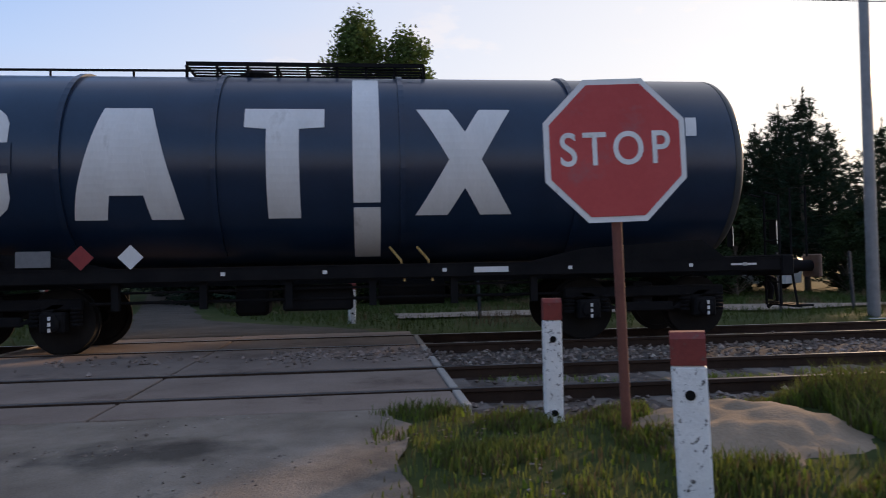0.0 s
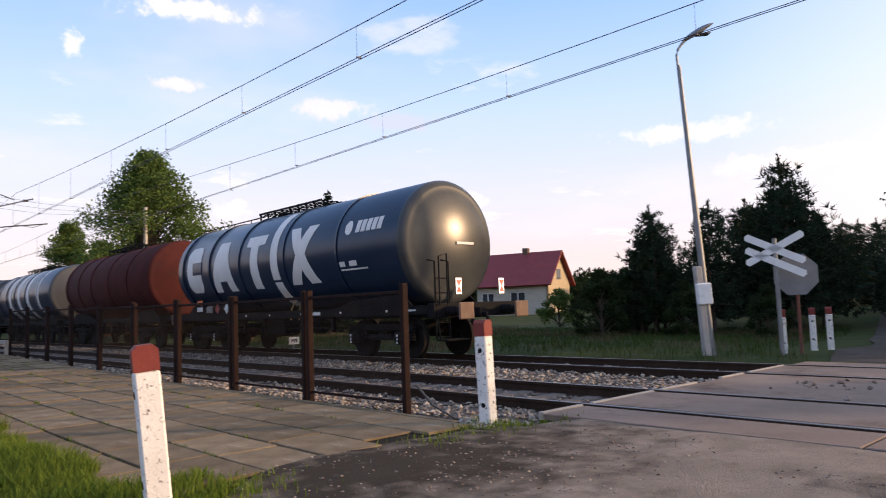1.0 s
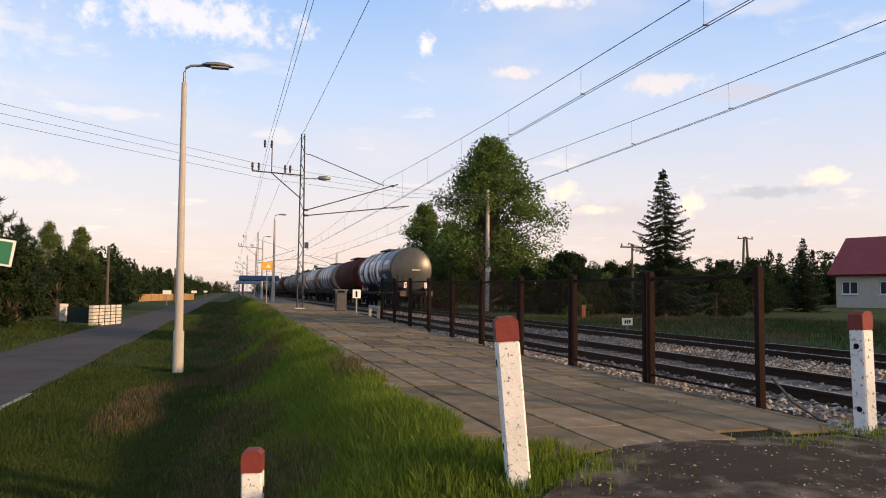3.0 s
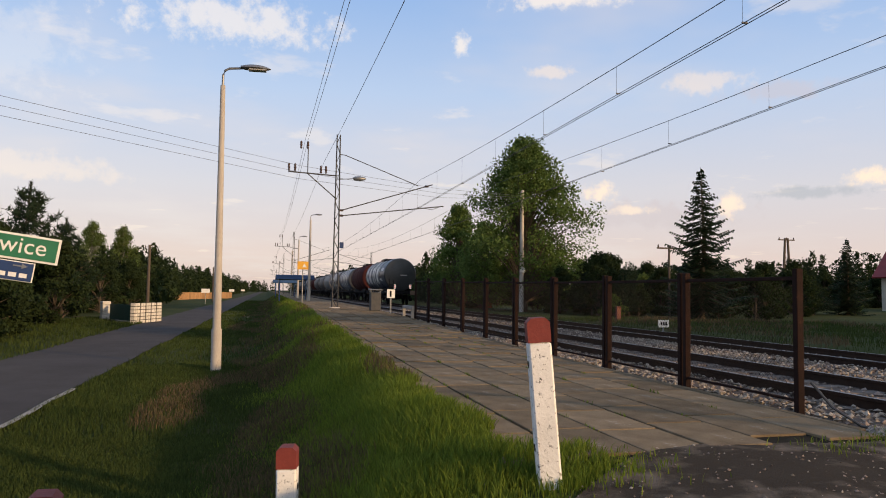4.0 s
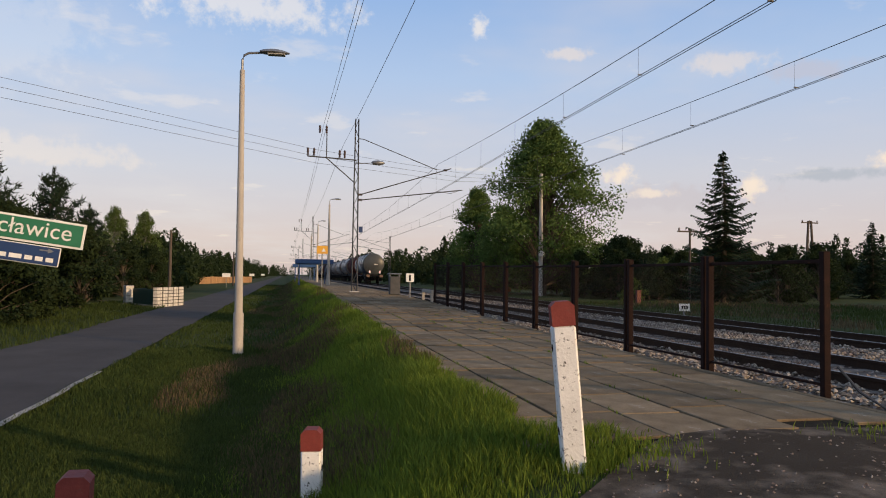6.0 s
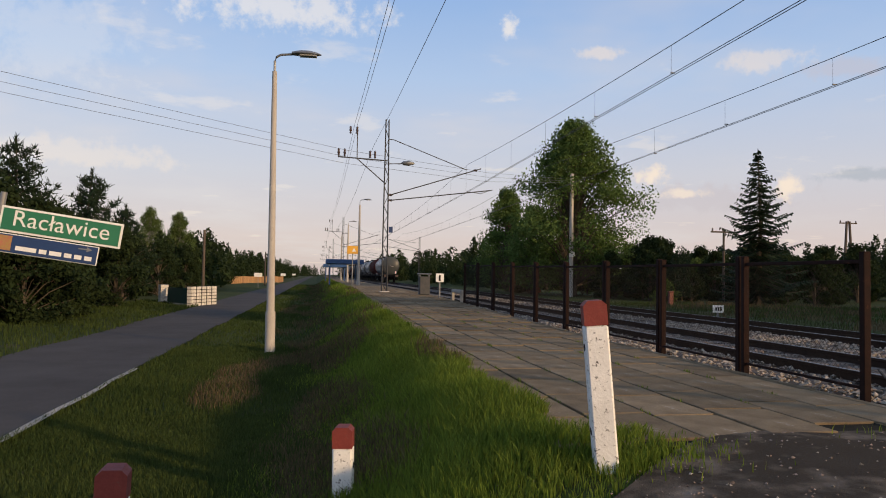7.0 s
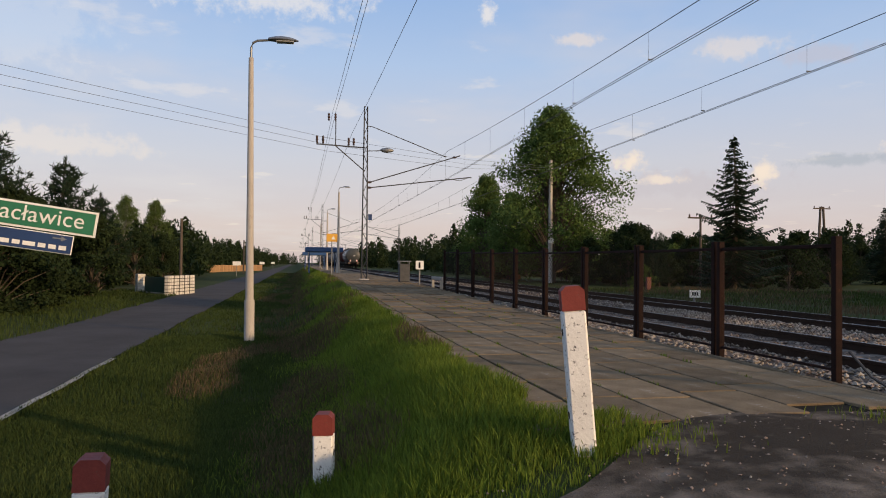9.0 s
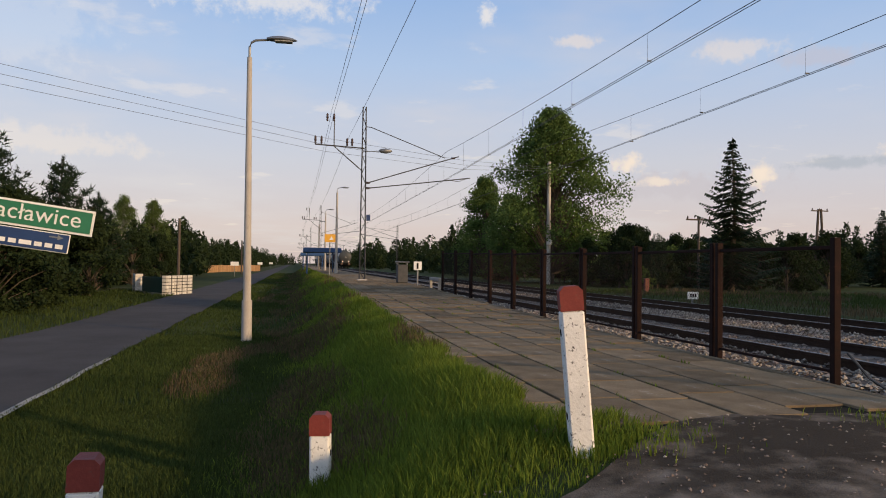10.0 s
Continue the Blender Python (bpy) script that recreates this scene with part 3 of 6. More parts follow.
def saint_andrew():
    t = thing("crossing_sign", (8.8, 1.40, -0.15), "weathered cross-shaped level crossing sign seen from behind", "traffic sign", rz=100)
    part("post", Shape().tube([(0, 0, -0.2), (0, 0, 2.5)], 0.045, 10), SIGN_BACK, t, smooth=40)
    for a, z in ((27, 2.28), (-27, 2.28), (27, 2.0), ):
        m = upright(0, 0.06, z) @ Matrix.Rotation(radians(a), 4, "Z")
        part("arm", Shape().slab([(-0.62, -0.075), (0.62, -0.075), (0.66, 0), (0.62, 0.075), (-0.62, 0.075), (-0.66, 0)], m, 0.012 + 0.004 * (a > 0)), SIGN_WHITE, t, "pale sign arm")
    t2 = thing("stop_sign", (9.25, 1.18, -0.15), "back of an octagonal sign on a dark pole", "traffic sign", rz=100)
    part("pole", Shape().tube([(0, 0, -0.2), (0, 0, 2.2)], 0.034, 10), POLE_RUST, t2, smooth=40)
    part("plate", Shape().slab(octagon(0.47), upright(0, 0.06, 1.72), 0.01), SIGN_BACK, t2, "bare grey back of the sign")
    part("bracket", Shape().box(-0.3, 0.3, -0.05, -0.035, 1.6, 1.63).box(-0.3, 0.3, -0.05, -0.035, 1.85, 1.88), SIGN_BACK, t2)


saint_andrew()


def place_sign():
    t = thing("place_sign", (-9.75, 4.1, -0.72), "green place-name sign over a blue street sign on a steel post", "road sign", rz=0)
    t.matrix_world = pose(-10.80, 4.1, -0.72, 0, 8.0, 4)
    part("post", Shape().tube([(0.0, 0.03, -0.3), (0.0, 0.03, 2.75)], 0.035, 10), SIGN_BACK, t, "grey steel post", smooth=40)
    part("board", Shape().box(0.02, 1.34, -0.010, 0.010, 2.30, 2.60), SIGN_WHITE, t, "pale rim of the green board")
    part("green_face", Shape().box(0.045, 1.315, -0.016, -0.011, 2.325, 2.575), SIGN_GREEN, t)
    lettering("Racławice", 0.262, SIGN_WHITE, t, upright(0.68, -0.019, 2.462), spacing=1.02)
    part("blue_board", Shape().box(0.02, 1.12, -0.012, 0.008, 2.06, 2.285, 0.006), SIGN_WHITE, t, "pale rim of the blue board")
    part("blue_face", Shape().box(0.03, 1.11, -0.017, -0.013, 2.07, 2.275), SIGN_BLUE, t)
    for i, (x0, x1) in enumerate(((0.24, 0.46), (0.49, 0.57), (0.60, 0.73), (0.76, 0.84), (0.87, 0.95), (0.98, 1.06))):
        part("writing_bar", Shape().box(x0, x1, -0.021, -0.018, 2.105, 2.155), SIGN_WHITE, t, "pale bar of writing")
    part("arrow", Shape().slab([(0, 0.008), (0.09, 0.008), (0.09, 0.03), (0.15, 0), (0.09, -0.03), (0.09, -0.008), (0, -0.008)], upright(0.90, -0.018, 2.235), 0.003), SIGN_BACK, t, "dim arrow")
    part("crest", Shape().box(0.06, 0.19, -0.021, -0.018, 2.09, 2.26), mat("crest_ochre", (0.30, 0.22, 0.06), (0.38, 0.12, 0.08), 0.6, scale=25, fine=60, bump=0), t, "small ochre and red crest")


place_sign()

# ---- platform fence ----
FENCE_Y = [1.40, 3.55, 5.75, 7.95, 10.15, 12.35, 14.55, 16.75, 18.95, 21.15]


def fence_panel(y0, y1, near):
    z0 = platform_z((y0 + y1) / 2) - 0.05
    t = thing("fence_panel", (-1.42, y0, z0), "rusty steel fence panel with sagging wire netting at the platform edge", "fence panel", "panels of the platform fence")
    L = y1 - y0
    for y in (0.06, L - 0.06):
        s = Shape().box(-0.045, 0.035, y - 0.035, y + 0.035, -0.25, 1.50, 0.006)
        part("post", s, FENCE_RUST, t)
    part("top_bar", Shape().box(-0.015, 0.02, 0.08, L - 0.08, 1.38, 1.42, 0.004), FENCE_RUST, t)
    part("bottom_bar", Shape().box(-0.012, 0.016, 0.08, L - 0.08, 0.12, 0.15, 0.004), FENCE_RUST, t)
    n = Shape()
    step, r = (0.065, 0.0016) if near else (0.10, 0.0026)
    h = 1.22
    k = -h
    while k < L - 0.16:
        for d in (1, -1):
            a0, a1 = max(k, 0.0), min(k + h, L - 0.16)
            if a1 - a0 > 0.02:
                za, zb = (a0 - k, a1 - k) if d > 0 else (h - (a0 - k), h - (a1 - k))
                n.tube([(0.0, 0.08 + a0, 0.15 + za), (0.0, 0.08 + a1, 0.15 + zb)], r, 3, cap=False)
        k += step
    part("netting", n, NET_WIRE, t, "thin dark wire netting")
    return t


for i in range(len(FENCE_Y) - 1):
    fence_panel(FENCE_Y[i], FENCE_Y[i + 1], i < 3)


def cable_end():
    t = tagged(part("loose_cable", Shape().tube([(-1.40, 1.32, 0.28), (-1.30, 1.15, 0.05), (-1.15, 0.95, -0.10), (-0.95, 0.7, -0.12), (-0.8, 0.55, -0.08)], 0.014, 6), WIRE), "black loose cable lying on the ballast", "cable")
    return t


cable_end()


# ---- lamps and masts ----
def street_lamp(x, y, z, h, arm, rz, label, lean=0.0, head=1.0, radius=0.13, box=False, double=False, rise=0.0):
    t = thing("street_lamp", (x, y, z), label, "street lamp", "platform lamps", rz)
    t.matrix_world = pose(x, y, z, 0, lean, rz)
    if double:
        part("footing", Shape().box(-0.17, -0.02, -0.09, 0.09, -0.4, 2.0, 0.02), CONCRETE_POLE, t, "concrete footing post")
    part("column", Shape().tube([(0.02 if double else 0, 0, -0.4), (0.02 if double else 0, 0, h)], radius, 14, radius * 0.55), STEEL_GREY if double else CONCRETE_POLE, t, "tapered grey column", smooth=40)
    if not double:
        part("sleeve", Shape().tube([(0, 0, -0.4), (0, 0, 0.9), (0, 0, 0.95)], radius * 1.15, 14, radius * 1.12), CONCRETE_POLE, t, "thicker concrete foot", smooth=40)
    part("arm", Shape().tube([(0, 0, h - 0.1), (0, 0, h + 0.25), (0.04, 0, h + 0.36), (0.14, 0, h + 0.42 + 0.14 * rise), (arm, 0, h + 0.45 + arm * rise)], 0.03, 8), STEEL_GREY, t, smooth=40)
    s = Shape()
    L = 0.62 * head
    prof = []
    for k in range(9):
        a = k / 8
        prof.append((a, 0.13 * head * math.sin(math.pi * min(0.12 + a * 0.86, 1.0)) ** 0.7))
    vs, fs = [], []
    for a, r in prof:
        for j in range(10):
            q = j * math.tau / 10
            vs.append((arm - 0.05 + a * L, math.cos(q) * r, h + 0.46 + math.sin(q) * r * (0.62 if math.sin(q) > 0 else 0.28) + rise * (arm - 0.05 + a * L)))
    for i in range(8):
        for j in range(10):
            fs.append((i * 10 + j, i * 10 + (j + 1) % 10, (i + 1) * 10 + (j + 1) % 10, (i + 1) * 10 + j))
    s.add(vs, fs + [tuple(range(10)), tuple(range(80, 90))])
    part("lamp_head", s, STEEL_GREY, t, "grey flat-bowed lamp head", smooth=60)
    part("lens", Shape().box(arm + 0.12 * head, arm + 0.48 * head, -0.09 * head, 0.09 * head, h + 0.405 + rise * (arm + 0.3), h + 0.43 + rise * (arm + 0.3), 0.01), GLASS_LAMP, t, "frosted lamp lens")
    if box:
        part("switch_box", Shape().box(-0.20, 0.12, -0.16, -0.02, 1.15, 1.62, 0.02), SIGN_WHITE, t, "pale grey switch box")
    return t


street_lamp(-7.90, 12.7, -0.75, 6.75, 0.45, -2, "tall grey concrete street lamp standing in the verge", lean=-0.5, head=1.15, radius=0.105)
street_lamp(8.25, 2.70, -0.15, 6.55, 0.24, -40, "concrete street lamp with a pale switch box by the crossing", lean=-2.9, radius=0.085, box=True, double=True, rise=0.5, head=1.2)
street_lamp(-3.45, 55.1, 0.2, 6.8, 0.4, 0, "grey concrete lamp on the platform")
street_lamp(-3.35, 80.0, 0.2, 6.8, 0.4, 0, "grey concrete lamp on the platform")
street_lamp(-3.3, 105.0, 0.2, 6.8, 0.4, 0, "grey concrete lamp on the platform")
INSULATOR = mat("brown_insulator", (0.05, 0.03, 0.025), (0.08, 0.05, 0.04), 0.3, bump=0)


def catenary_mast(x, y, z, side=1, feeders=True, lamp=False, h=8.75):
    """A slim lattice mast; its cantilever reaches towards side."""
    t = thing("catenary_mast", (x, y, z), "slim steel lattice mast carrying the overhead line", "catenary mast", "masts along the railway")
    for dx, dy in ((-0.14, -0.08), (0.14, -0.08), (-0.14, 0.08), (0.14, 0.08)):
        k = 0.55
        part("upright", Shape().tube([(dx, dy, -0.3), (dx * k, dy * k, h)], 0.028, 4), MAST_STEEL, t)
    lac = Shape()
    n = 18
    for i in range(n):
        za, zb = h * i / n, h * (i + 1) / n
        ka, kb = 1 - 0.45 * za / h, 1 - 0.45 * zb / h
        sg = 1 if i % 2 else -1
        for dy in (-0.08, 0.08):
            lac.tube([(-0.14 * ka * sg, dy * ka, za), (0.14 * kb * sg, dy * kb, zb)], 0.012, 4, cap=False)
    part("lacing", lac, MAST_STEEL, t)
    part("footing", Shape().box(-0.25, 0.25, -0.2, 0.2, -0.5, 0.06, 0.03), CONCRETE_POLE, t, "concrete footing block")
    s = side
    part("stay", Shape().tube([(0.1 * s, 0, h - 1.0), (0.35 * s, 0, h - 1.02), (4.15 * s, 0, 6.62 - z)], 0.022, 6), MAST_STEEL, t)
    part("bracket", Shape().tube([(0.1 * s, 0, 5.15 - z), (4.9 * s, 0, 6.72 - z)], 0.03, 6), MAST_STEEL, t)
    part("register_arm", Shape().tube([(0.1 * s, 0, 4.90 - z), (5.5 * s, 0, 5.62 - z + 0.0)], 0.03, 6), MAST_STEEL, t)
    part("drop_arm", Shape().tube([(5.35 * s, 0, 5.6 - z), (4.9 * s, 0, 5.42 - z), (4.25 * s, 0, 5.50 - z)], 0.014, 5), MAST_STEEL, t)
    for px, pz in ((0.22 * s, 5.19), (0.22 * s, 4.92), (4.6 * s, 6.62)):
        part("insulator", Shape().lathe([(px - 0.10, 0.03), (px - 0.07, 0.07), (px - 0.03, 0.04), (px, 0.07), (px + 0.04, 0.04), (px + 0.07, 0.07), (px + 0.1, 0.03)], (0, 0, pz - z), "x", 10), INSULATOR, t)
    if feeders:
        part("feeder_arm", Shape().tube([(0, 0, 6.92 - z), (-2.45 * s, 0, 7.02 - z)], 0.035, 6), MAST_STEEL, t)
        part("feeder_brace", Shape().tube([(-0.05, 0, 5.75 - z), (-1.5 * s, 0, 6.96 - z), (-1.5 * s, 0, 8.3 - z)], 0.03, 6), MAST_STEEL, t)
        for px, pz in ((-2.42, 7.1), (-2.12, 7.1), (-0.85, 7.05), (-0.6, 7.05), (-1.85, 8.25), (-1.52, 8.25)):
            part("insulator", Shape().lathe([(0, 0.02), (0.05, 0.06), (0.12, 0.04), (0.18, 0.07), (0.26, 0.05), (0.34, 0.06), (0.40, 0.02)], (px * s, 0, pz - z - 0.05), "z", 10), INSULATOR, t)
    if lamp:
        part("lamp_arm", Shape().tube([(0, 0, 6.75 - z), (0.8 * s, 0, 6.82 - z)], 0.022, 6), STEEL_GREY, t)
        part("lamp_head", Shape().lathe([(0.0, 0.03), (0.1, 0.1), (0.35, 0.13), (0.6, 0.08), (0.68, 0.02)], (0.75 * s, 0, 6.84 - z), "x", 12), STEEL_GREY, t, "grey lamp head", smooth=50)
    part("number_plate", Shape().box(0.16, 0.36, -0.10, -0.09, 3.0, 3.3), SIGN_BLUE, t, "small blue plate") if lamp else None
    return t


catenary_mast(-3.50, 31.0, 0.27, 1, True, True)
for y in (93.0, 155.0, 217.0, 279.0):
    catenary_mast(-3.5, y, 0.25, 1, True)
for y in (104.0, 166.0, 228.0):
    catenary_mast(8.6, y, -0.2, -1, False, h=7.4)


def wires():
    for x in (0.75, 4.75):
        c, m = Shape(), Shape()
        c.tube([(x, -93, 5.62), (x, -31, 5.66), (x, 0, 5.69), (x, 31, 5.55), (x, 93, 5.55), (x, 300, 5.55)], 0.008, 5)
        pts = []
        y = -93.0
        while y < 300:
            u = ((y + 31) % 62) / 62
            pts.append((x, y, 6.95 - 0.72 * 4 * u * (1 - u)))
            y += 3.1
        m.tube(pts, 0.009, 5)
        line = structure("overhead_line", c, WIRE, "double overhead contact line with droppers", "overhead line", kind="")
        c2 = Shape().tube([(x + 0.08, -93, 5.62), (x + 0.08, -31, 5.66), (x + 0.08, 0, 5.69), (x + 0.08, 31, 5.55), (x + 0.08, 300, 5.55)], 0.008, 5)
        part("contact_wire", c2, WIRE, line)
        part("messenger_wire", m, WIRE, line)
        y = -30.0
        while y < 92:
            u = ((y + 31) % 62) / 62
            zt = 6.95 - 0.72 * 4 * u * (1 - u)
            zb = 5.68 if y < 15 else 5.56
            part("dropper", Shape().tube([(x, y, zt), (x, y, zb)], 0.0035, 4).box(x - 0.01, x + 0.09, y - 0.015, y + 0.015, zb - 0.01, zb + 0.015), WIRE, line)
            y += 4.4
    for x, z in ((-5.0, 8.75), (-5.14, 8.75), (-4.2, 7.6)):
        s = Shape()
        pts = []
        y = -31.0
        while y <= 280:
            u = ((y + 31) % 62) / 62
            pts.append((x, y, z - 0.5 * 4 * u * (1 - u)))
            y += 6.2
        s.tube(pts, 0.008, 4)
        tagged(part("feeder_wire", s, WIRE), "thin dark feeder wire strung along the masts", "wire", "feeder wires")
    for k in range(3):
        s = Shape().tube([(-44, 5, 9.9 - 0.4 * k), (-17, 23, 8.0 - 0.36 * k), (-5.5, 30.7, 7.3 - 0.33 * k), (3.0, 36.4, 7.35 - 0.27 * k), (10.2, 41.4, 7.9 - 0.12 * k)], 0.008, 4)
        tagged(part("cross_wire", s, STEEL_GREY), "thin pale wire crossing over the railway", "wire", "wires over the railway")


wires()
WOOD_POLE = mat("old_pole_wood", (0.07, 0.055, 0.045), (0.12, 0.098, 0.08), 0.9, scale=5, fine=50, bump=0.2, stretch=(1, 1, 0.2))


def utility_pole(x, y, z, h, label, twin=False, top=True, r=0.13, material=None):
    t = thing("utility_pole", (x, y, z), label, "utility pole", "poles")
    if twin:
        for d in (-0.55, 0.55):
            part("leg", Shape().tube([(d, 0, -0.3), (d * 0.25, 0, h)], r, 8, r * 0.8), material or WOOD_POLE, t)
    else:
        part("pole", Shape().tube([(0, 0, -0.3), (0, 0, h)], r, 10, r * 0.75), material or WOOD_POLE, t, smooth=40)
    if top:
        part("crossarm", Shape().box(-0.9, 0.9, -0.05, 0.05, h - 0.22, h - 0.12), material or WOOD_POLE, t)
        for d in (-0.8, 0.0, 0.8):
            part("insulator", Shape().lathe([(0, 0.03), (0.06, 0.06), (0.14, 0.05), (0.2, 0.02)], (d, 0, h - 0.12), "z", 8), INSULATOR, t)
    return t


utility_pole(10.2, 41.5, -0.3, 8.6, "grey concrete pole with a white plate", top=False, material=CONCRETE_POLE, r=0.16)
part("plate", Shape().box(10.0, 10.4, 41.3, 41.32, 2.6, 2.95), SIGN_WHITE, bpy.data.objects["utility_pole"]).matrix_parent_inverse = bpy.data.objects["utility_pole"].matrix_world.inverted()
utility_pole(19.3, 37.8, -0.3, 4.8, "thin dark pole with a small crossarm", r=0.09)
utility_pole(41.0, 52.9, 0.2, 6.6, "twin-legged pole with a wide crossarm", twin=True)
utility_pole(-15.8, 54.5, -0.7, 5.2, "dark wooden pole by the road", top=False)
utility_pole(-14.5, 104.0, -0.7, 5.0, "dark wooden pole by the road", top=False)


# ---- platform furniture ----
def litter_bin(x, y):
    z = platform_z(y) - 0.02
    t = thing("litter_bin", (x, y, z), "grey upright litter bin with a flat hood on the platform", "litter bin")
    part("body", Shape().box(-0.24, 0.24, -0.22, 0.22, 0.02, 0.86, 0.03), MAST_STEEL, t)
    part("hood", Shape().box(-0.30, 0.30, -0.28, 0.28, 0.95, 1.0, 0.015), STEEL_GREY, t)
    for dx in (-0.22, 0.22):
        part("hood_post", Shape().box(dx - 0.02, dx + 0.02, -0.2, 0.2, 0.86, 0.95), STEEL_GREY, t)


litter_bin(-1.95, 27.8)
YELLOW = mat("sign_yellow", (0.60, 0.30, 0.03), (0.70, 0.38, 0.05), 0.6, scale=3, bump=0.02)


def board(name, x, y, z, w, h, zc, material, label, n_posts=1, rz=0):
    t = thing(name, (x, y, z), label, "board", rz=rz)
    for k in range(n_posts):
        dx = 0 if n_posts == 1 else (-w / 2 + 0.08 + k * (w - 0.16))
        part("post", Shape().tube([(dx, 0.03, -0.3), (dx, 0.03, zc + h / 2)], 0.035, 8), SIGN_BACK, t)
    part("panel", Shape().box(-w / 2, w / 2, -0.02, 0.0, zc - h / 2, zc + h / 2, 0.006), material, t)
    return t


b = board("warning_board", -4.45, 45.1, 0.2, 0.75, 0.55, 2.65, YELLOW, "yellow warning board on a thin post")
part("pictogram", Shape().slab([(-0.15, -0.12), (0.15, -0.12), (0, 0.14)], upright(0.1, -0.022, 2.65), 0.004), SIGN_WHITE, b, "pale triangle")
b = board("track_sign", -1.75, 24.7, 0.2, 0.34, 0.36, 0.85, SIGN_WHITE, "small white track sign with a dark figure")
part("figure", Shape().box(-0.05, 0.03, -0.026, -0.021, 0.72, 0.97), DARK_HOLE, b, "dark bar on the sign")
b = board("kilometre_marker", 6.9, 17.9, -0.2, 0.42, 0.26, 0.35, SIGN_WHITE, "white kilometre marker beside the far track", n_posts=1)
for dx in (-0.12, -0.03, 0.06):
    part("writing_bar", Shape().box(dx, dx + 0.06, -0.026, -0.021, 0.29, 0.41), DARK_HOLE, b, "dark bar of writing")


def low_barrier(y):
    t = thing("low_barrier", (-1.42, y, platform_z(y) - 0.05), "low pale barrier at the end of the fence", "barrier")
    part("beam", Shape().box(-0.05, 0.05, 0, 1.9, 0.35, 0.47, 0.01), KERB_PALE, t)
    for d in (0.1, 1.8):
        part("post", Shape().box(-0.05, 0.05, d - 0.05, d + 0.05, -0.2, 0.36), KERB_PALE, t)


low_barrier(21.6)
mp_ = thing("marker_post", (9.8, 26.8, -0.27), "short rusty red marker post in the grass", "post")
part("shaft", Shape().box(-0.11, 0.11, -0.09, 0.09, -0.3, 0.80, 0.015), POLE_RUST, mp_)
part("cap", Shape().box(-0.13, 0.13, -0.11, 0.11, 0.80, 0.86, 0.015), POLE_RUST, mp_, "flat rusty cap")


def shelter(x, y):
    t = thing("platform_shelter", (x, y, 0.22), "small platform shelter with a flat blue roof", "shelter")
    blue = mat("shelter_blue", (0.01, 0.05, 0.15), (0.02, 0.08, 0.22), 0.5, bump=0.02)
    part("roof", Shape().box(-1.6, 1.7, -2.5, 2.5, 1.85, 2.25, 0.03), blue, t, "flat blue roof")
    part("back_wall", Shape().box(-1.3, -1.22, -2.2, 2.2, 0.0, 1.85), WAGON_GLASS, t, "dark glazed back wall")
    for dx in (-1.25, 1.2):
        for dy in (-2.2, 2.2):
            part("post", Shape().box(dx - 0.05, dx + 0.05, dy - 0.05, dy + 0.05, -0.02, 1.85), blue, t)


WAGON_GLASS = mat("dark_pane", (0.03, 0.035, 0.04), (0.05, 0.055, 0.06), 0.15, bump=0)
shelter(-4.5, 61.0)
shelter(-4.5, 92.0)

# ---- house, gate, far buildings ----
RENDER_WALL = mat("house_render", (0.40, 0.36, 0.29), (0.50, 0.455, 0.375), 0.9, scale=1.5, fine=30, bump=0.1)
ROOF_RED = mat("red_roof_tiles", (0.16, 0.013, 0.014), (0.22, 0.022, 0.020), 0.6, scale=1.2, fine=20, bump=0.15)
GABLE = mat("gable_stone", (0.32, 0.26, 0.17), (0.44, 0.36, 0.25), 0.9, scale=3, fine=20, bump=0.3)
FRAME_WHITE = mat("frame_white", (0.68, 0.68, 0.66), (0.78, 0.78, 0.76), 0.5, bump=0)


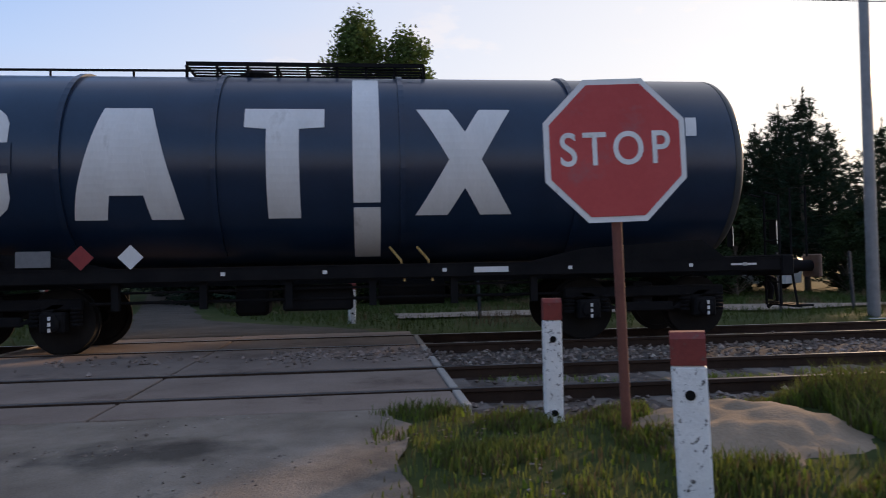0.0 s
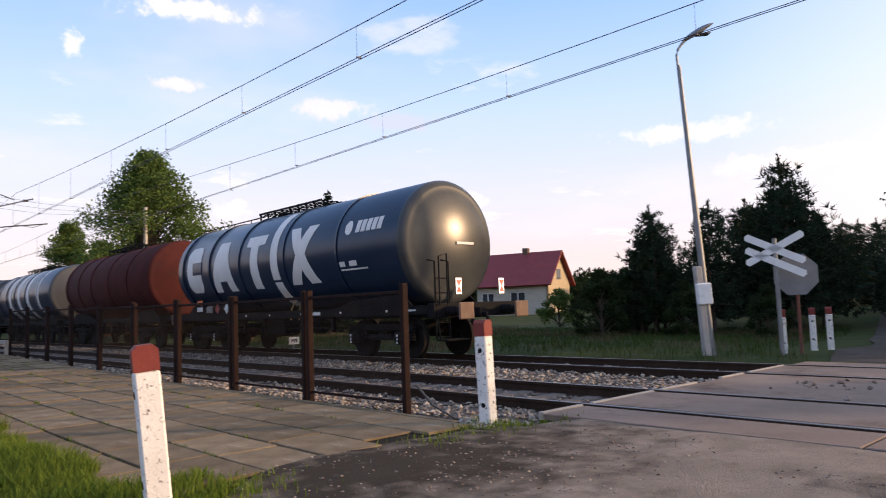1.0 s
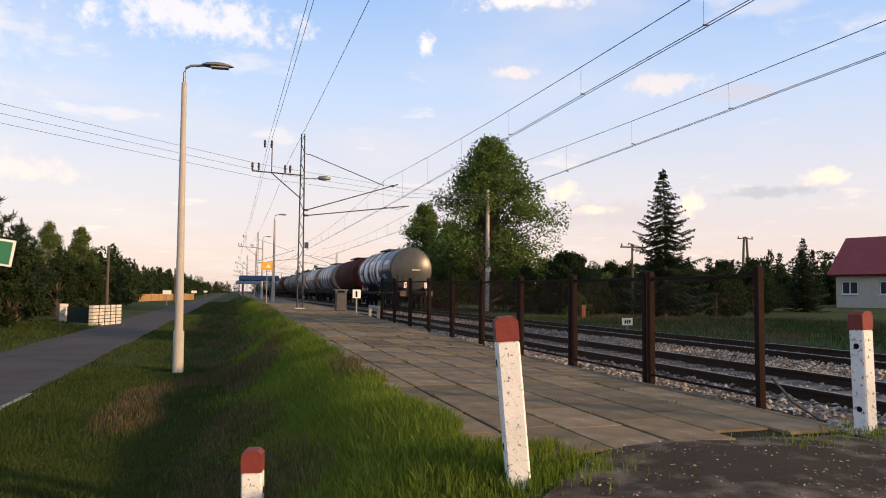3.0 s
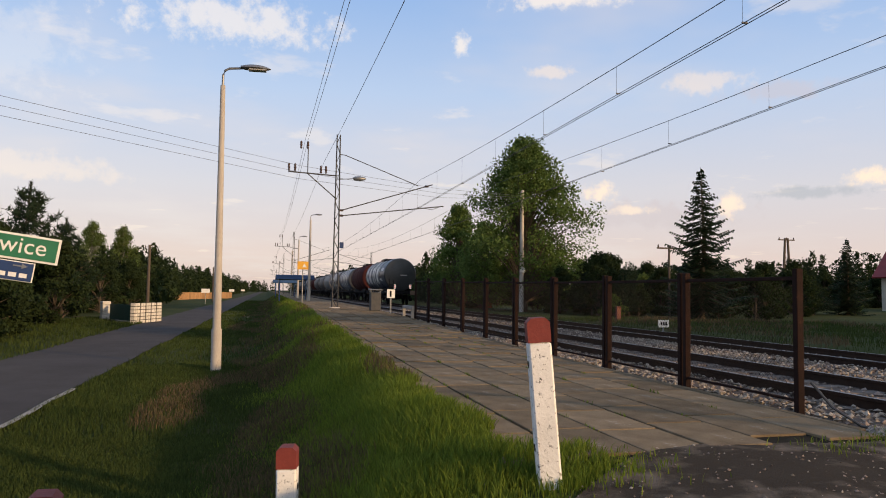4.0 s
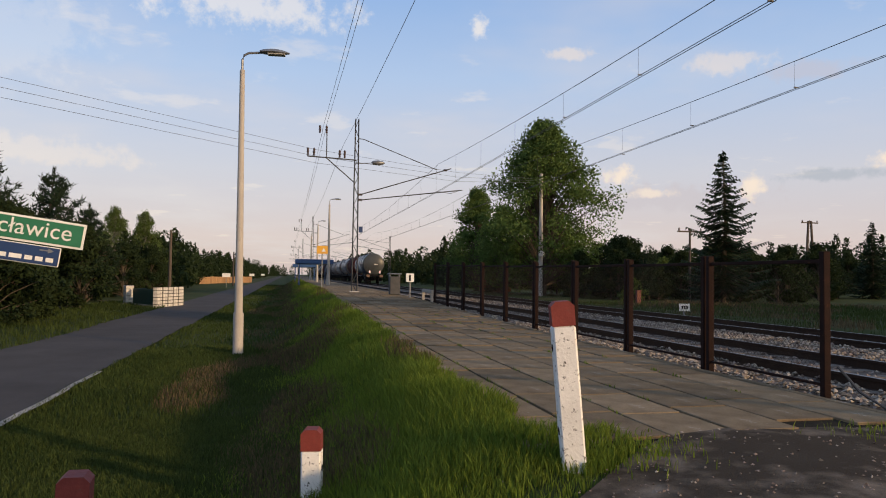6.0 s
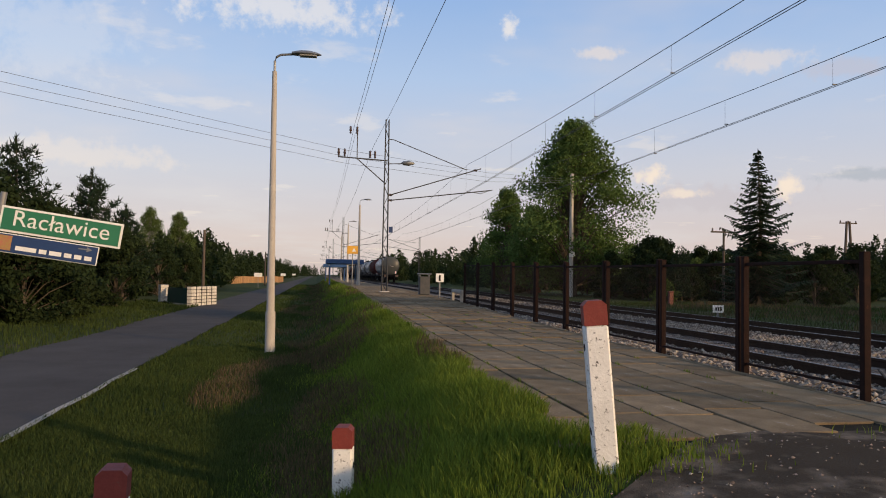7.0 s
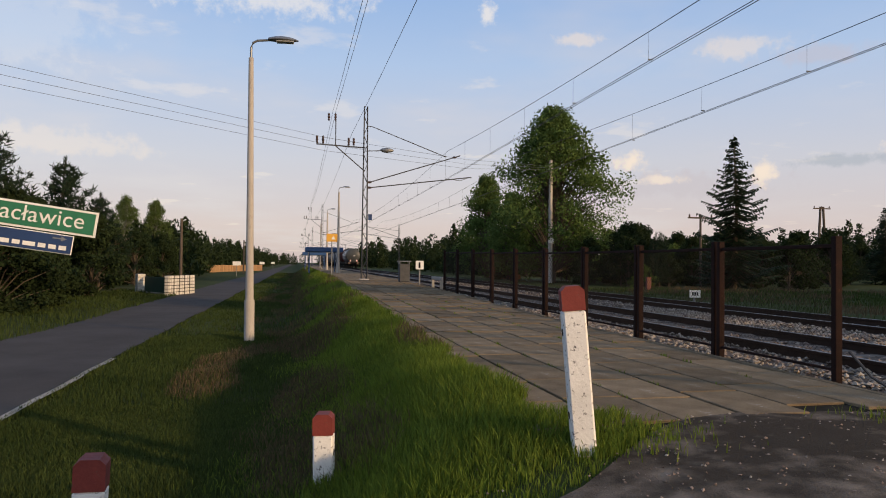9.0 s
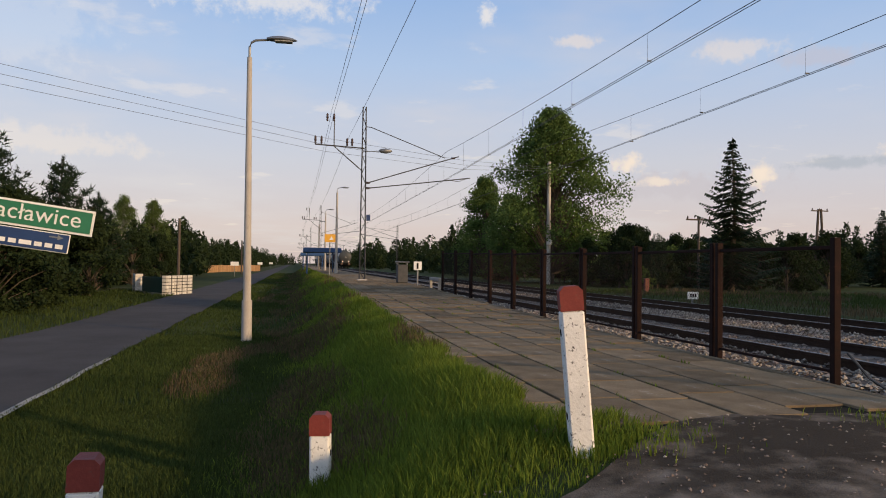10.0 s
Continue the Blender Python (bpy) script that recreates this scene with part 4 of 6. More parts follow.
def house():
    t = thing("house", (53.8, 54.8, 0.1), "pale rendered house with a steep red roof and chimney", "house", rz=-71.0)
    L, D, H, R = 8.9, 7.6, 3.6, 3.5
    wall = part("wall", Shape(), RENDER_WALL, t)
    s = Shape()
    z0, z1 = 1.25, 2.55
    xs = [0, 0.55, 2.15, 4.2, 6.1, L]
    for i in range(5):
        if i in (1, 3):
            s.box(xs[i], xs[i + 1], 0, 0.3, -0.6, z0)
            s.box(xs[i], xs[i + 1], 0, 0.3, z1, H)
        else:
            s.box(xs[i], xs[i + 1], 0, 0.3, -0.6, H)
    s.box(0, L, D - 0.3, D, -0.6, H)
    s.box(0, 0.3, 0.3, D - 0.3, -0.6, H)
    wall.data = s.mesh("wall")
    wall.data.materials.append(RENDER_WALL)
    for x0, x1 in ((0.55, 2.15), (4.2, 6.1)):
        w = part("window", Shape().box(x0, x1, 0.14, 0.18, z0, z1), WAGON_GLASS, t, "dark window pane")
        fr = Shape()
        for a, b in ((x0, x0 + 0.08), (x1 - 0.08, x1), ((x0 + x1) / 2 - 0.05, (x0 + x1) / 2 + 0.05)):
            fr.box(a, b, 0.08, 0.13, z0, z1)
        fr.box(x0, x1, 0.08, 0.13, z0, z0 + 0.08)
        fr.box(x0, x1, 0.08, 0.13, z1 - 0.08, z1)
        part("frame", fr, FRAME_WHITE, w)
        part("sill", Shape().box(x0 - 0.1, x1 + 0.1, -0.1, 0.08, z0 - 0.08, z0), FRAME_WHITE, w)
    part("gable_wall", Shape().slab([(0, -0.6), (D, -0.6), (D, H), (D / 2, H + R), (0, H)], Matrix(((0, 0, 1, L - 0.3), (1, 0, 0, 0), (0, 1, 0, 0), (0, 0, 0, 1))), 0.3), GABLE, t, "warm stone gable wall")
    part("gable_wall", Shape().slab([(0.3, H), (D - 0.3, H), (D / 2, H + R - 0.2)], Matrix(((0, 0, 1, 0.0), (1, 0, 0, 0), (0, 1, 0, 0), (0, 0, 0, 1))), 0.3), RENDER_WALL, t)
    part("window", Shape().box(L - 0.02, L + 0.03, D / 2 - 0.7, D / 2 + 0.7, H + 0.3, H + 1.5), WAGON_GLASS, t, "dark gable window")
    for sg in (0, 1):
        e, r = ((-0.6, H - 0.45), (D / 2, H + R + 0.1)) if sg == 0 else ((D + 0.6, H - 0.45), (D / 2, H + R + 0.1))
        d = Vector((r[0] - e[0], r[1] - e[1])).normalized()
        nrm = Vector((-d.y, d.x)) * (1 if sg == 0 else -1) * 0.16
        roof = part("roof", Shape().slab([e, r, (r[0] + nrm.x, r[1] + nrm.y), (e[0] + nrm.x, e[1] + nrm.y)], Matrix(((0, 0, 1, -0.6), (1, 0, 0, 0), (0, 1, 0, 0), (0, 0, 0, 1))), L + 1.2), ROOF_RED, t, "steep red tiled roof")
    part("chimney", Shape().box(4.6, 5.3, D / 2 - 0.4, D / 2 + 0.3, H + R - 0.8, H + R + 0.75, 0.02), mat("chimney_brick", (0.10, 0.06, 0.05), (0.15, 0.10, 0.08), 0.9, scale=6), t, "dark brick chimney")


house()
BRICK_PALE = mat("pale_block", (0.50, 0.47, 0.42), (0.64, 0.61, 0.56), 0.85, scale=6, fine=40, bump=0.2, vary=0.12)
GATE_GREEN = mat("gate_green", (0.012, 0.045, 0.03), (0.02, 0.06, 0.04), 0.6, bump=0.05)


def gate_wall():
    """White block pillars with a dark green gate by the road."""
    t = thing("garden_wall", (-13.45, 35.1, -0.72), "low wall of pale blocks with dark joints", "wall", rz=73)
    core = part("mortar", Shape().box(0.02, 3.1, 0.03, 0.22, -0.2, 1.06), SOIL, t, "dark mortar core")
    me = Shape().box(-0.115, 0.115, -0.03, 0.03, -0.075, 0.075, 0.012).mesh("block")
    me.materials.append(BRICK_PALE)
    for face in (0.02, 0.23):
        for r in range(6):
            for k in range(10):
                ob = part("block", me, BRICK_PALE, core)
                ob.location = (0.17 + 0.25 * k + 0.12 * (k // 2), face, 0.07 + 0.18 * r)
    for x in (0.02, 3.12):
        for r in range(6):
            ob = part("block", me, BRICK_PALE, core)
            ob.matrix_basis = pose(x, 0.125, 0.07 + 0.18 * r, 0, 0, 90)
    g = thing("garden_gate", (-13.5, 35.2, -0.72), "dark green sheet gate between pale pillars", "gate", rz=122)
    part("leaf", Shape().box(0.25, 3.2, -0.02, 0.02, 0.12, 0.95, 0.01), GATE_GREEN, g)
    part("sill_strip", Shape().box(0.2, 3.3, -0.08, 0.08, -0.05, 0.1), KERB_PALE, g)
    p = thing("gate_pillar", (-15.5, 38.2, -0.72), "pillar of pale blocks", "pillar", rz=32)
    for r in range(6):
        ob = part("block", Shape().box(-0.22, 0.22, -0.2, 0.2, 0.19 * r - 0.05, 0.19 * r + 0.13, 0.015), BRICK_PALE, p)


gate_wall()
PALE_WOOD = mat("pale_fence_wood", (0.28, 0.15, 0.06), (0.40, 0.23, 0.10), 0.8, scale=3, fine=30, bump=0.2, vary=0.2)


def board_fence():
    t = thing("board_fence", (-20.5, 112.0, -0.7), "ochre wooden board fence along the road", "fence", rz=78)
    me = Shape().box(-0.45, 0.45, -0.02, 0.02, 0.05, 1.25, 0.01).mesh("fence_board")
    me.materials.append(PALE_WOOD)
    for k in range(34):
        ob = part("fence_board", me, PALE_WOOD, t)
        ob.location = (k * 0.98, 0, 0.03 * math.sin(k))
    for k in range(3):
        b_ = board("road_board", -14.2 + k * 0.3, 88.0 + 60 * k, -0.7, 1.0, 0.5, 1.6, SIGN_WHITE, "white board beside the road")


board_fence()
ORANGE = mat("orange_shed", (0.22, 0.055, 0.02), (0.30, 0.08, 0.03), 0.7, bump=0.05)
sh = thing("shed", (11.0, 55.0, -0.3), "small orange-brown shed behind the trees", "shed")
part("wall", Shape().box(-1.2, 1.2, -0.8, 0.8, 0, 1.3, 0.02), ORANGE, sh)
part("roof", Shape().box(-1.4, 1.4, -1.0, 1.0, 1.3, 1.4, 0.02), WAGON_GLASS, sh)


def sand_heap():
    s = Shape()
    n = 40
    for j in range(n + 1):
        for i in range(n + 1):
            u, v = i / n * 2 - 1, j / n * 2 - 1
            x, y = -2.15 + u * 1.2, -7.75 + v * 1.1
            r = math.hypot(u, v)
            z = 0.20 * smooth01(1.25 * (1 - r)) * (1 + 0.6 * noise.noise(Vector((x * 1.8, y * 1.8, 4)))) + 0.045 * noise.noise(Vector((x * 6, y * 6, 1)))
            s.v.append((x, y, ground_z(x, y) - 0.08 + z))
    w = n + 1
    s.f = [(j * w + i, j * w + i + 1, (j + 1) * w + i + 1, (j + 1) * w + i) for j in range(n) for i in range(n)]
    structure("sandy_mound", s, mat("sandy_soil", (0.17, 0.125, 0.085), (0.29, 0.22, 0.155), 1.0, scale=2, fine=40, bump=0.5), "low mound of pale sandy soil by the stop sign", "mound", smooth=60, kind="")


sand_heap()


def parked_car():
    """A pale car far beyond the tracks."""
    t = thing("parked_car", (24.0, -22.5, -0.1), "white parked car far behind the tracks", "car", rz=35)
    part("body", Shape().slab([(-2.0, 0.25), (2.0, 0.25), (2.05, 0.75), (1.2, 0.9), (0.6, 1.4), (-1.1, 1.4), (-1.7, 0.95), (-2.05, 0.8)], Matrix(((1, 0, 0, 0), (0, 0, 1, -0.8), (0, 1, 0, 0), (0, 0, 0, 1))), 1.6), FRAME_WHITE, t)
    for x in (-1.3, 1.3):
        for y in (-0.72, 0.72):
            part("wheel", Shape().lathe([(-0.1, 0.3), (0.1, 0.3)], (x, y, 0.3), "y", 14), DARK_HOLE, t)


parked_car()
g = thing("farm_fence", (10.5, -8.0, -0.15), "dark posts of a field fence", "fence")
for k in range(7):
    part("post", Shape().tube([(0.4 * math.sin(k), -1.9 * k, -0.2), (0.4 * math.sin(k) + 0.05, -1.9 * k + 0.05, 1.5)], 0.045, 6), WAGON_GLASS, g)
gm = thing("steel_mast", (7.7, -16.2, -0.2), "slim grey steel mast beyond the far track", "mast")
part("column", Shape().tube([(0, 0, -0.3), (0, 0, 9.5)], 0.13, 12, 0.09), STEEL_GREY, gm, smooth=40)
part("base", Shape().box(-0.3, 0.3, -0.3, 0.3, -0.4, 0.08, 0.03), CONCRETE_POLE, gm, "concrete base block")
strip("far_path", [10.8, 11.4, 12.2, 13.0], list(np.arange(-60, -5.5, 1.5)), 0.05, DIRT_ROAD, "pale sandy path behind the tracks", "path", 0.25)

# ---- trees ----
BARK = mat("bark", (0.055, 0.045, 0.035), (0.11, 0.09, 0.07), 0.95, scale=5, fine=40, bump=0.6, stretch=(1, 1, 0.25))
BIRCH_BARK = mat("birch_bark", (0.15, 0.14, 0.125), (0.26, 0.25, 0.23), 0.9, scale=5, fine=40, bump=0.3, worn=(0.06, 0.05, 0.05), wear=(0.55, 0.62), wear_scale=6)
LEAF_SPRING = leaf_mat("spring_leaves", (0.064, 0.112, 0.028), (0.122, 0.176, 0.048))
LEAF_BIRCH = leaf_mat("birch_leaves", (0.060, 0.098, 0.026), (0.115, 0.155, 0.044))
# darker than such foliage is: the trees' shade is put into the leaf colour
LEAF_SHADED = leaf_mat("dark_leaves", (0.014, 0.026, 0.009), (0.031, 0.047, 0.016), 0.25)
NEEDLE = leaf_mat("pine_needles", (0.009, 0.020, 0.011), (0.020, 0.036, 0.018), 0.12)
NEEDLE_FIR = leaf_mat("spruce_needles", (0.016, 0.032, 0.018), (0.032, 0.055, 0.030), 0.15)
rng = random.Random(7)


def leaf(s, p, size, up=0.3):
    a = Vector((rng.uniform(-1, 1), rng.uniform(-1, 1), rng.uniform(-1, 1))).normalized()
    b = a.cross(Vector((rng.uniform(-1, 1), rng.uniform(-1, 1), rng.uniform(-1, 1) + up))).normalized()
    a, b = a * size, b * size * 0.62
    s.add([p - a, p + b * 0.9 - a * 0.1, p + a, p - b * 0.9 - a * 0.1], [(0, 1, 2, 3)])


def broadleaf(name, h, rad, leaves, size, trunk_h, label, material, bark, clumps=60, droop=0.0, egg=0.55):
    """A tree: tapered trunk, limbs to each clump, and clumps of leaves filling an uneven crown."""
    t = thing(name, (0, 0, 0), label, "tree", "trees")
    tr = Shape()
    tr.tube([(0, 0, -0.3), (0.03 * h * 0.3, 0.02, h * 0.3), (-0.02 * h * 0.4, 0.03 * h * 0.3, h * 0.6), (0.01 * h, 0, h * 0.93)], h * 0.020 + 0.03, 9, 0.02)
    cr = Shape()
    pts = []
    for k in range(clumps):
        u = rng.random() ** 0.8
        z = trunk_h + (h - trunk_h) * u
        # widest low in the crown, closing to the top
        w = rad * (math.sin(math.pi * min(1, (u + 0.14) / (1.14)) ** egg) ** 0.8) * (0.82 + 0.55 * noise.noise(Vector((k * 0.9, h, 2))))
        a = rng.uniform(0, math.tau)
        r = w * math.sqrt(rng.uniform(0.15, 1.0))
        c = Vector((math.cos(a) * r, math.sin(a) * r, z))
        pts.append((c, w))
    for c, w in pts:
        z0 = max(trunk_h * 0.7, c.z - 0.25 * h - 0.2 * c.xy.length)
        tr.tube([(0, 0, z0), (c.x * 0.45, c.y * 0.45, z0 + (c.z - z0) * 0.6), tuple(c)], 0.008 * h * 0.5 + 0.01, 5, 0.008, cap=False)
        spread = rad * rng.uniform(0.12, 0.22)
        for _ in range(leaves // clumps):
            d = Vector((rng.gauss(0, 1), rng.gauss(0, 1), rng.gauss(0, 0.75)))
            d = d.normalized() * min(d.length, 1.7) * spread * 0.6
            leaf(cr, c + d - Vector((0, 0, droop * abs(rng.gauss(0, 1)))), size * rng.uniform(0.6, 1.3))
    part("trunk", tr, bark, t)
    part("crown", cr, material, t)
    return t


def spruce(name, h, rad, material, label, levels=22, density=1.0):
    """A conifer with drooping whorls of needle sprays."""
    t = thing(name, (0, 0, 0), label, "tree", "trees")
    tr, cr = Shape(), Shape()
    tr.tube([(0, 0, -0.3), (0.02 * h, 0, h * 0.5), (0, 0, h)], 0.018 * h + 0.02, 8, 0.012)
    for i in range(levels):
        u = (i + 0.5) / levels
        z = h * (0.06 + 0.92 * u)
        w = rad * (1 - u) ** 0.8 * (0.62 + 0.55 * rng.random()) + 0.12
        n = int((9 - 4 * u) * density)
        a0 = rng.uniform(0, 6)
        for k in range(n):
            a = a0 + k * math.tau / n + rng.uniform(-0.25, 0.25)
            L = w * rng.uniform(0.55, 1.3)
            dx, dy = math.cos(a), math.sin(a)
            j = rng.uniform(-0.32, 0.32) * (1.2 - u)
            p0, p1 = Vector((0, 0, z + j)), Vector((dx * L * 0.6, dy * L * 0.6, z + j - 0.20 * L + 0.1 * u))
            p2 = Vector((dx * L, dy * L, z + j - 0.15 * L + 0.25 * L * u))
            tr.tube([p0, p1, p2], 0.012 + 0.006 * L, 4, 0.005, cap=False)
            m = max(4, int(L * 9 * density))
            for q in range(m):
                f = (q + 0.6) / m
                p = p0.lerp(p1, f / 0.6) if f < 0.6 else p1.lerp(p2, (f - 0.6) / 0.4)
                sl = (0.10 + 0.20 * (1 - f) * min(L, 1.6)) * rng.uniform(0.7, 1.3)
                side = Vector((-dy, dx, 0))
                for sg in (-1, 1):
                    e = p + side * sg * sl + Vector((dx, dy, 0)) * sl * 0.55 - Vector((0, 0, rng.uniform(0.02, 0.16) * (1 + sl)))
                    wv = Vector((dx, dy, 0)) * (0.05 + 0.05 * sl) + Vector((0, 0, 0.02))
                    cr.add([p - wv, p + wv, e + wv * 0.3, e - wv * 0.3], [(0, 1, 2, 3)])
    part("trunk", tr, BARK, t)
    part("crown", cr, material, t)
    return t


def pine(name, h, rad, label, material, tufts=120, low=0.12):
    """A young pine: upswept branches with tufts of needles, ragged outline."""
    t = thing(name, (0, 0, 0), label, "tree", "trees")
    tr, cr = Shape(), Shape()
    tr.tube([(0, 0, -0.3), (0.03 * h, 0.01 * h, h * 0.5), (0, 0, h * 0.98)], 0.014 * h + 0.03, 8, 0.02)
    levels = tufts // 9
    for i in range(levels):
        u = (i + 0.35 * rng.random()) / levels
        z = h * (low + (0.93 - low) * u)
        count = rng.choice((5, 6, 7)) if u < 0.8 else 4
        a0 = rng.uniform(0, 6)
        for k in range(count):
            w = rad * (1.02 - u) ** 0.75 * rng.uniform(0.45, 1.25) + 0.10
            a = a0 + (k + rng.uniform(-0.3, 0.3)) * math.tau / count
            e = Vector((math.cos(a) * w, math.sin(a) * w, z + (0.10 + 0.45 * u) * w + rng.uniform(-0.12, 0.18)))
            b = Vector((0, 0, z))
            mid = b.lerp(e, 0.55) - Vector((0, 0, 0.10 * w))
            tr.tube([b, mid, e], 0.016, 4, 0.006, cap=False)
            n = 3 + int(w * 2.2)
            for q in range(n):
                f = 0.30 + 0.70 * (q + rng.random()) / n
                c = mid.lerp(e, (f - 0.55) / 0.45) if f > 0.55 else b.lerp(mid, f / 0.55)
                c = c + Vector((rng.gauss(0, 0.16), rng.gauss(0, 0.16), rng.gauss(0.02, 0.08))) * (0.5 + 0.06 * h)
                for _ in range(13):
                    d = Vector((rng.gauss(0, 0.8), rng.gauss(0, 0.8), rng.gauss(0.7, 0.6))).normalized() * rng.uniform(0.16, 0.36)
                    sd = d.cross(Vector((rng.uniform(-1, 1), rng.uniform(-1, 1), 0.3))).normalized() * 0.034
                    o = c + Vector((rng.gauss(0, 0.07), rng.gauss(0, 0.07), rng.gauss(0, 0.06)))
                    cr.add([o - sd, o + sd, o + d], [(0, 1, 2)])
    for _ in range(40):
        o = Vector((0, 0, h * rng.uniform(0.90, 1.0)))
        d = Vector((rng.gauss(0, 0.5), rng.gauss(0, 0.5), 1)).normalized() * 0.25
        sd = d.cross(Vector((rng.uniform(-1, 1), rng.uniform(-1, 1), 0.3))).normalized() * 0.03
        cr.add([o - sd, o + sd, o + d], [(0, 1, 2)])
    part("trunk", tr, BARK, t)
    part("crown", cr, material, t)
    return t


def far_wood(name, spots, label):
    """Distant woods: each tree a trunk and ragged layers of small leaf faces, joined."""
    s = Shape()
    for x, y, h, rad, conifer in spots:
        z = ground_z(x, y)
        s.add([(x - 0.1, y, z - 0.3), (x + 0.1, y, z - 0.3), (x, y, z + h * 0.9)], [(0, 1, 2)])
        for _ in range(330):
            u = rng.random() ** 0.9
            w = rad * ((1 - u) ** 0.8 + 0.05 if conifer else math.sin(math.pi * (0.12 + 0.86 * u)) ** 0.6) * (0.72 + 0.5 * noise.noise(Vector((x + u * 5, y, u * 9))))
            a, q = rng.uniform(0, math.tau), w * math.sqrt(rng.uniform(0.1, 1.0))
            p = Vector((x + math.cos(a) * q, y + math.sin(a) * q, z + h * (0.04 + 0.95 * u)))
            k = 0.085 * h * rng.uniform(0.5, 1.2) * (1 - 0.5 * u)
            e = [p + Vector((rng.uniform(-k, k), rng.uniform(-k, k), rng.uniform(-k, k * 1.3))) for _ in range(3)]
            s.add(e, [(0, 1, 2)])
    structure(name, s, LEAF_SHADED, label, "woods", kind="stuff")


def put(ob, x, y, s=1.0, rz=None, sz=None):
    m = pose(x, y, ground_z(x, y), 0, 0, rng.uniform(0, 360) if rz is None else rz)
    c = copy_thing(ob, m)
    c.scale = (s, s, sz or s)
    return c


def plant_trees():
    lime = broadleaf("broadleaf_tree", 12.4, 5.1, 48000, 0.105, 1.2, "tall spring-green broadleaf tree behind the track", LEAF_SPRING, BARK, 300, egg=0.8)
    lime.matrix_world = pose(11.3, 44.0, -0.35)
    lime2 = broadleaf("broadleaf_tree", 8.9, 3.6, 22000, 0.10, 0.6, "dense green broadleaf tree behind the track", LEAF_SPRING, BARK, 150)
    lime2.matrix_world = pose(9.6, 56.0, -0.35)
    put(lime2, 13.6, 50.0, 0.85)
    put(lime2, 9.3, 47.5, 0.72)
    birch = broadleaf("birch_tree", 12.2, 3.4, 17000, 0.095, 0.8, "tall slender birch by the forest lane", LEAF_BIRCH, BIRCH_BARK, 130, droop=0.25, egg=0.75)
    birch.matrix_world = pose(23.4, -5.0, -0.3)
    put(birch, 23.0, -7.1, 0.93)
    put(birch, 24.2, -1.4, 0.70)
    put(birch, 22.0, -4.4, 0.45)
    put(birch, 21.6, -6.6, 0.42)
    fir = spruce("spruce_tree", 9.2, 2.6, NEEDLE_FIR, "single dark spruce with drooping branches", 56, 0.85)
    fir.matrix_world = pose(18.2, 32.5, -0.35)
    sp = spruce("spruce_tree", 8.0, 2.2, NEEDLE, "dark spruce at the edge of the wood", 34, 0.9)
    sp.matrix_world = pose(29.5, 0.6, -0.2)
    put(fir, 38.5, 43.0, 0.68)
    put(sp, 22.8, -1.6, 0.84)
    put(birch, 25.6, -4.2, 0.62)
    put(sp, 25.2, -2.6, 0.95)
    p1 = pine("pine_tree", 6.6, 2.5, "dark young pine in the wood", NEEDLE, 165)
    p1.matrix_world = pose(26.5, 8.2, -0.3)
    p2 = pine("pine_tree", 7.2, 2.4, "dark young pine in the wood", NEEDLE, 165)
    p2.matrix_world = pose(23.5, 7.0, -0.3)
    p3 = pine("pine_tree", 11.0, 3.1, "tall dark pine in the wood", NEEDLE, 260, 0.2)
    p3.matrix_world = pose(38.0, -11.0, -0.2)
    bush = broadleaf("bush", 3.2, 1.9, 8500, 0.072, 0.1, "dark leafy bush at the edge of the wood", LEAF_SHADED, BARK, 45)
    bush.matrix_world = pose(19.2, 11.2, -0.3)
    bush2 = broadleaf("bush", 2.2, 1.8, 4200, 0.075, 0.1, "low green bush in the rough grass", LEAF_BIRCH, BARK, 35)
    bush2.matrix_world = pose(27.5, 22.0, -0.3)
    wood = broadleaf("broadleaf_tree", 6.4, 2.7, 7000, 0.13, 0.3, "dark round-crowned tree of the far wood", LEAF_SHADED, BARK, 80)
    wood.matrix_world = pose(30.0, 84.0, 0.0)
    # young pines left of the forest lane
    for x, y, s in ((20.3, 8.6, 0.92), (19.2, 10.6, 0.84), (22.0, 6.2, 1.0), (26.0, 6.6, 0.85), (21.5, 11.5, 0.8), (24.5, 9.0, 1.0), (19.8, 11.4, 0.74), (23.5, 13.0, 0.75), (27.5, 10.0, 1.0), (30.0, 8.5, 1.05), (33.0, 11.0, 1.1), (36.0, 12.0, 1.2), (29.0, 13.5, 0.85), (40.0, 15.0, 1.2), (45.0, 16.0, 1.2)):
        put(rng.choice((p1, p2)), x, y, s * 0.86)
    for x, y, s in ((16.4, 11.2, 0.75), (18.0, 8.6, 0.6), (21.8, 14.2, 0.8), (24.0, 16.5, 0.9), (17.6, 5.4, 0.5)):
        put(bush, x, y, s)
    # the wood right of the lane
    for k in range(85):
        x = rng.uniform(26, 75)
        y = rng.uniform(-62, lane_mid(x) - 4.2)
        if math.hypot(x - 23.4, y + 5) < 3.2:
            continue
        d = -y / (x + 4)
        put(rng.choice((p3, p3, p2, sp)), x, y, rng.uniform(0.62, 0.95) * (0.60 if 0.9 < d < 1.4 else 1.0))
    for x, y, s in ((24.6, 1.2, 0.95), (27.5, 2.2, 1.0), (31.0, 3.6, 1.05), (35.0, 5.0, 1.0), (40.0, 6.6, 1.1), (46.0, 8.4, 1.1), (52.0, 9.8, 1.1), (25.5, -0.6, 1.0), (29.5, 1.4, 1.05)):
        put(rng.choice((sp, p2)), x, y, s)
    for k in range(40):
        x = rng.uniform(20, 27)
        put(bush, x, rng.uniform(-45, -7.5), rng.uniform(0.8, 1.3))
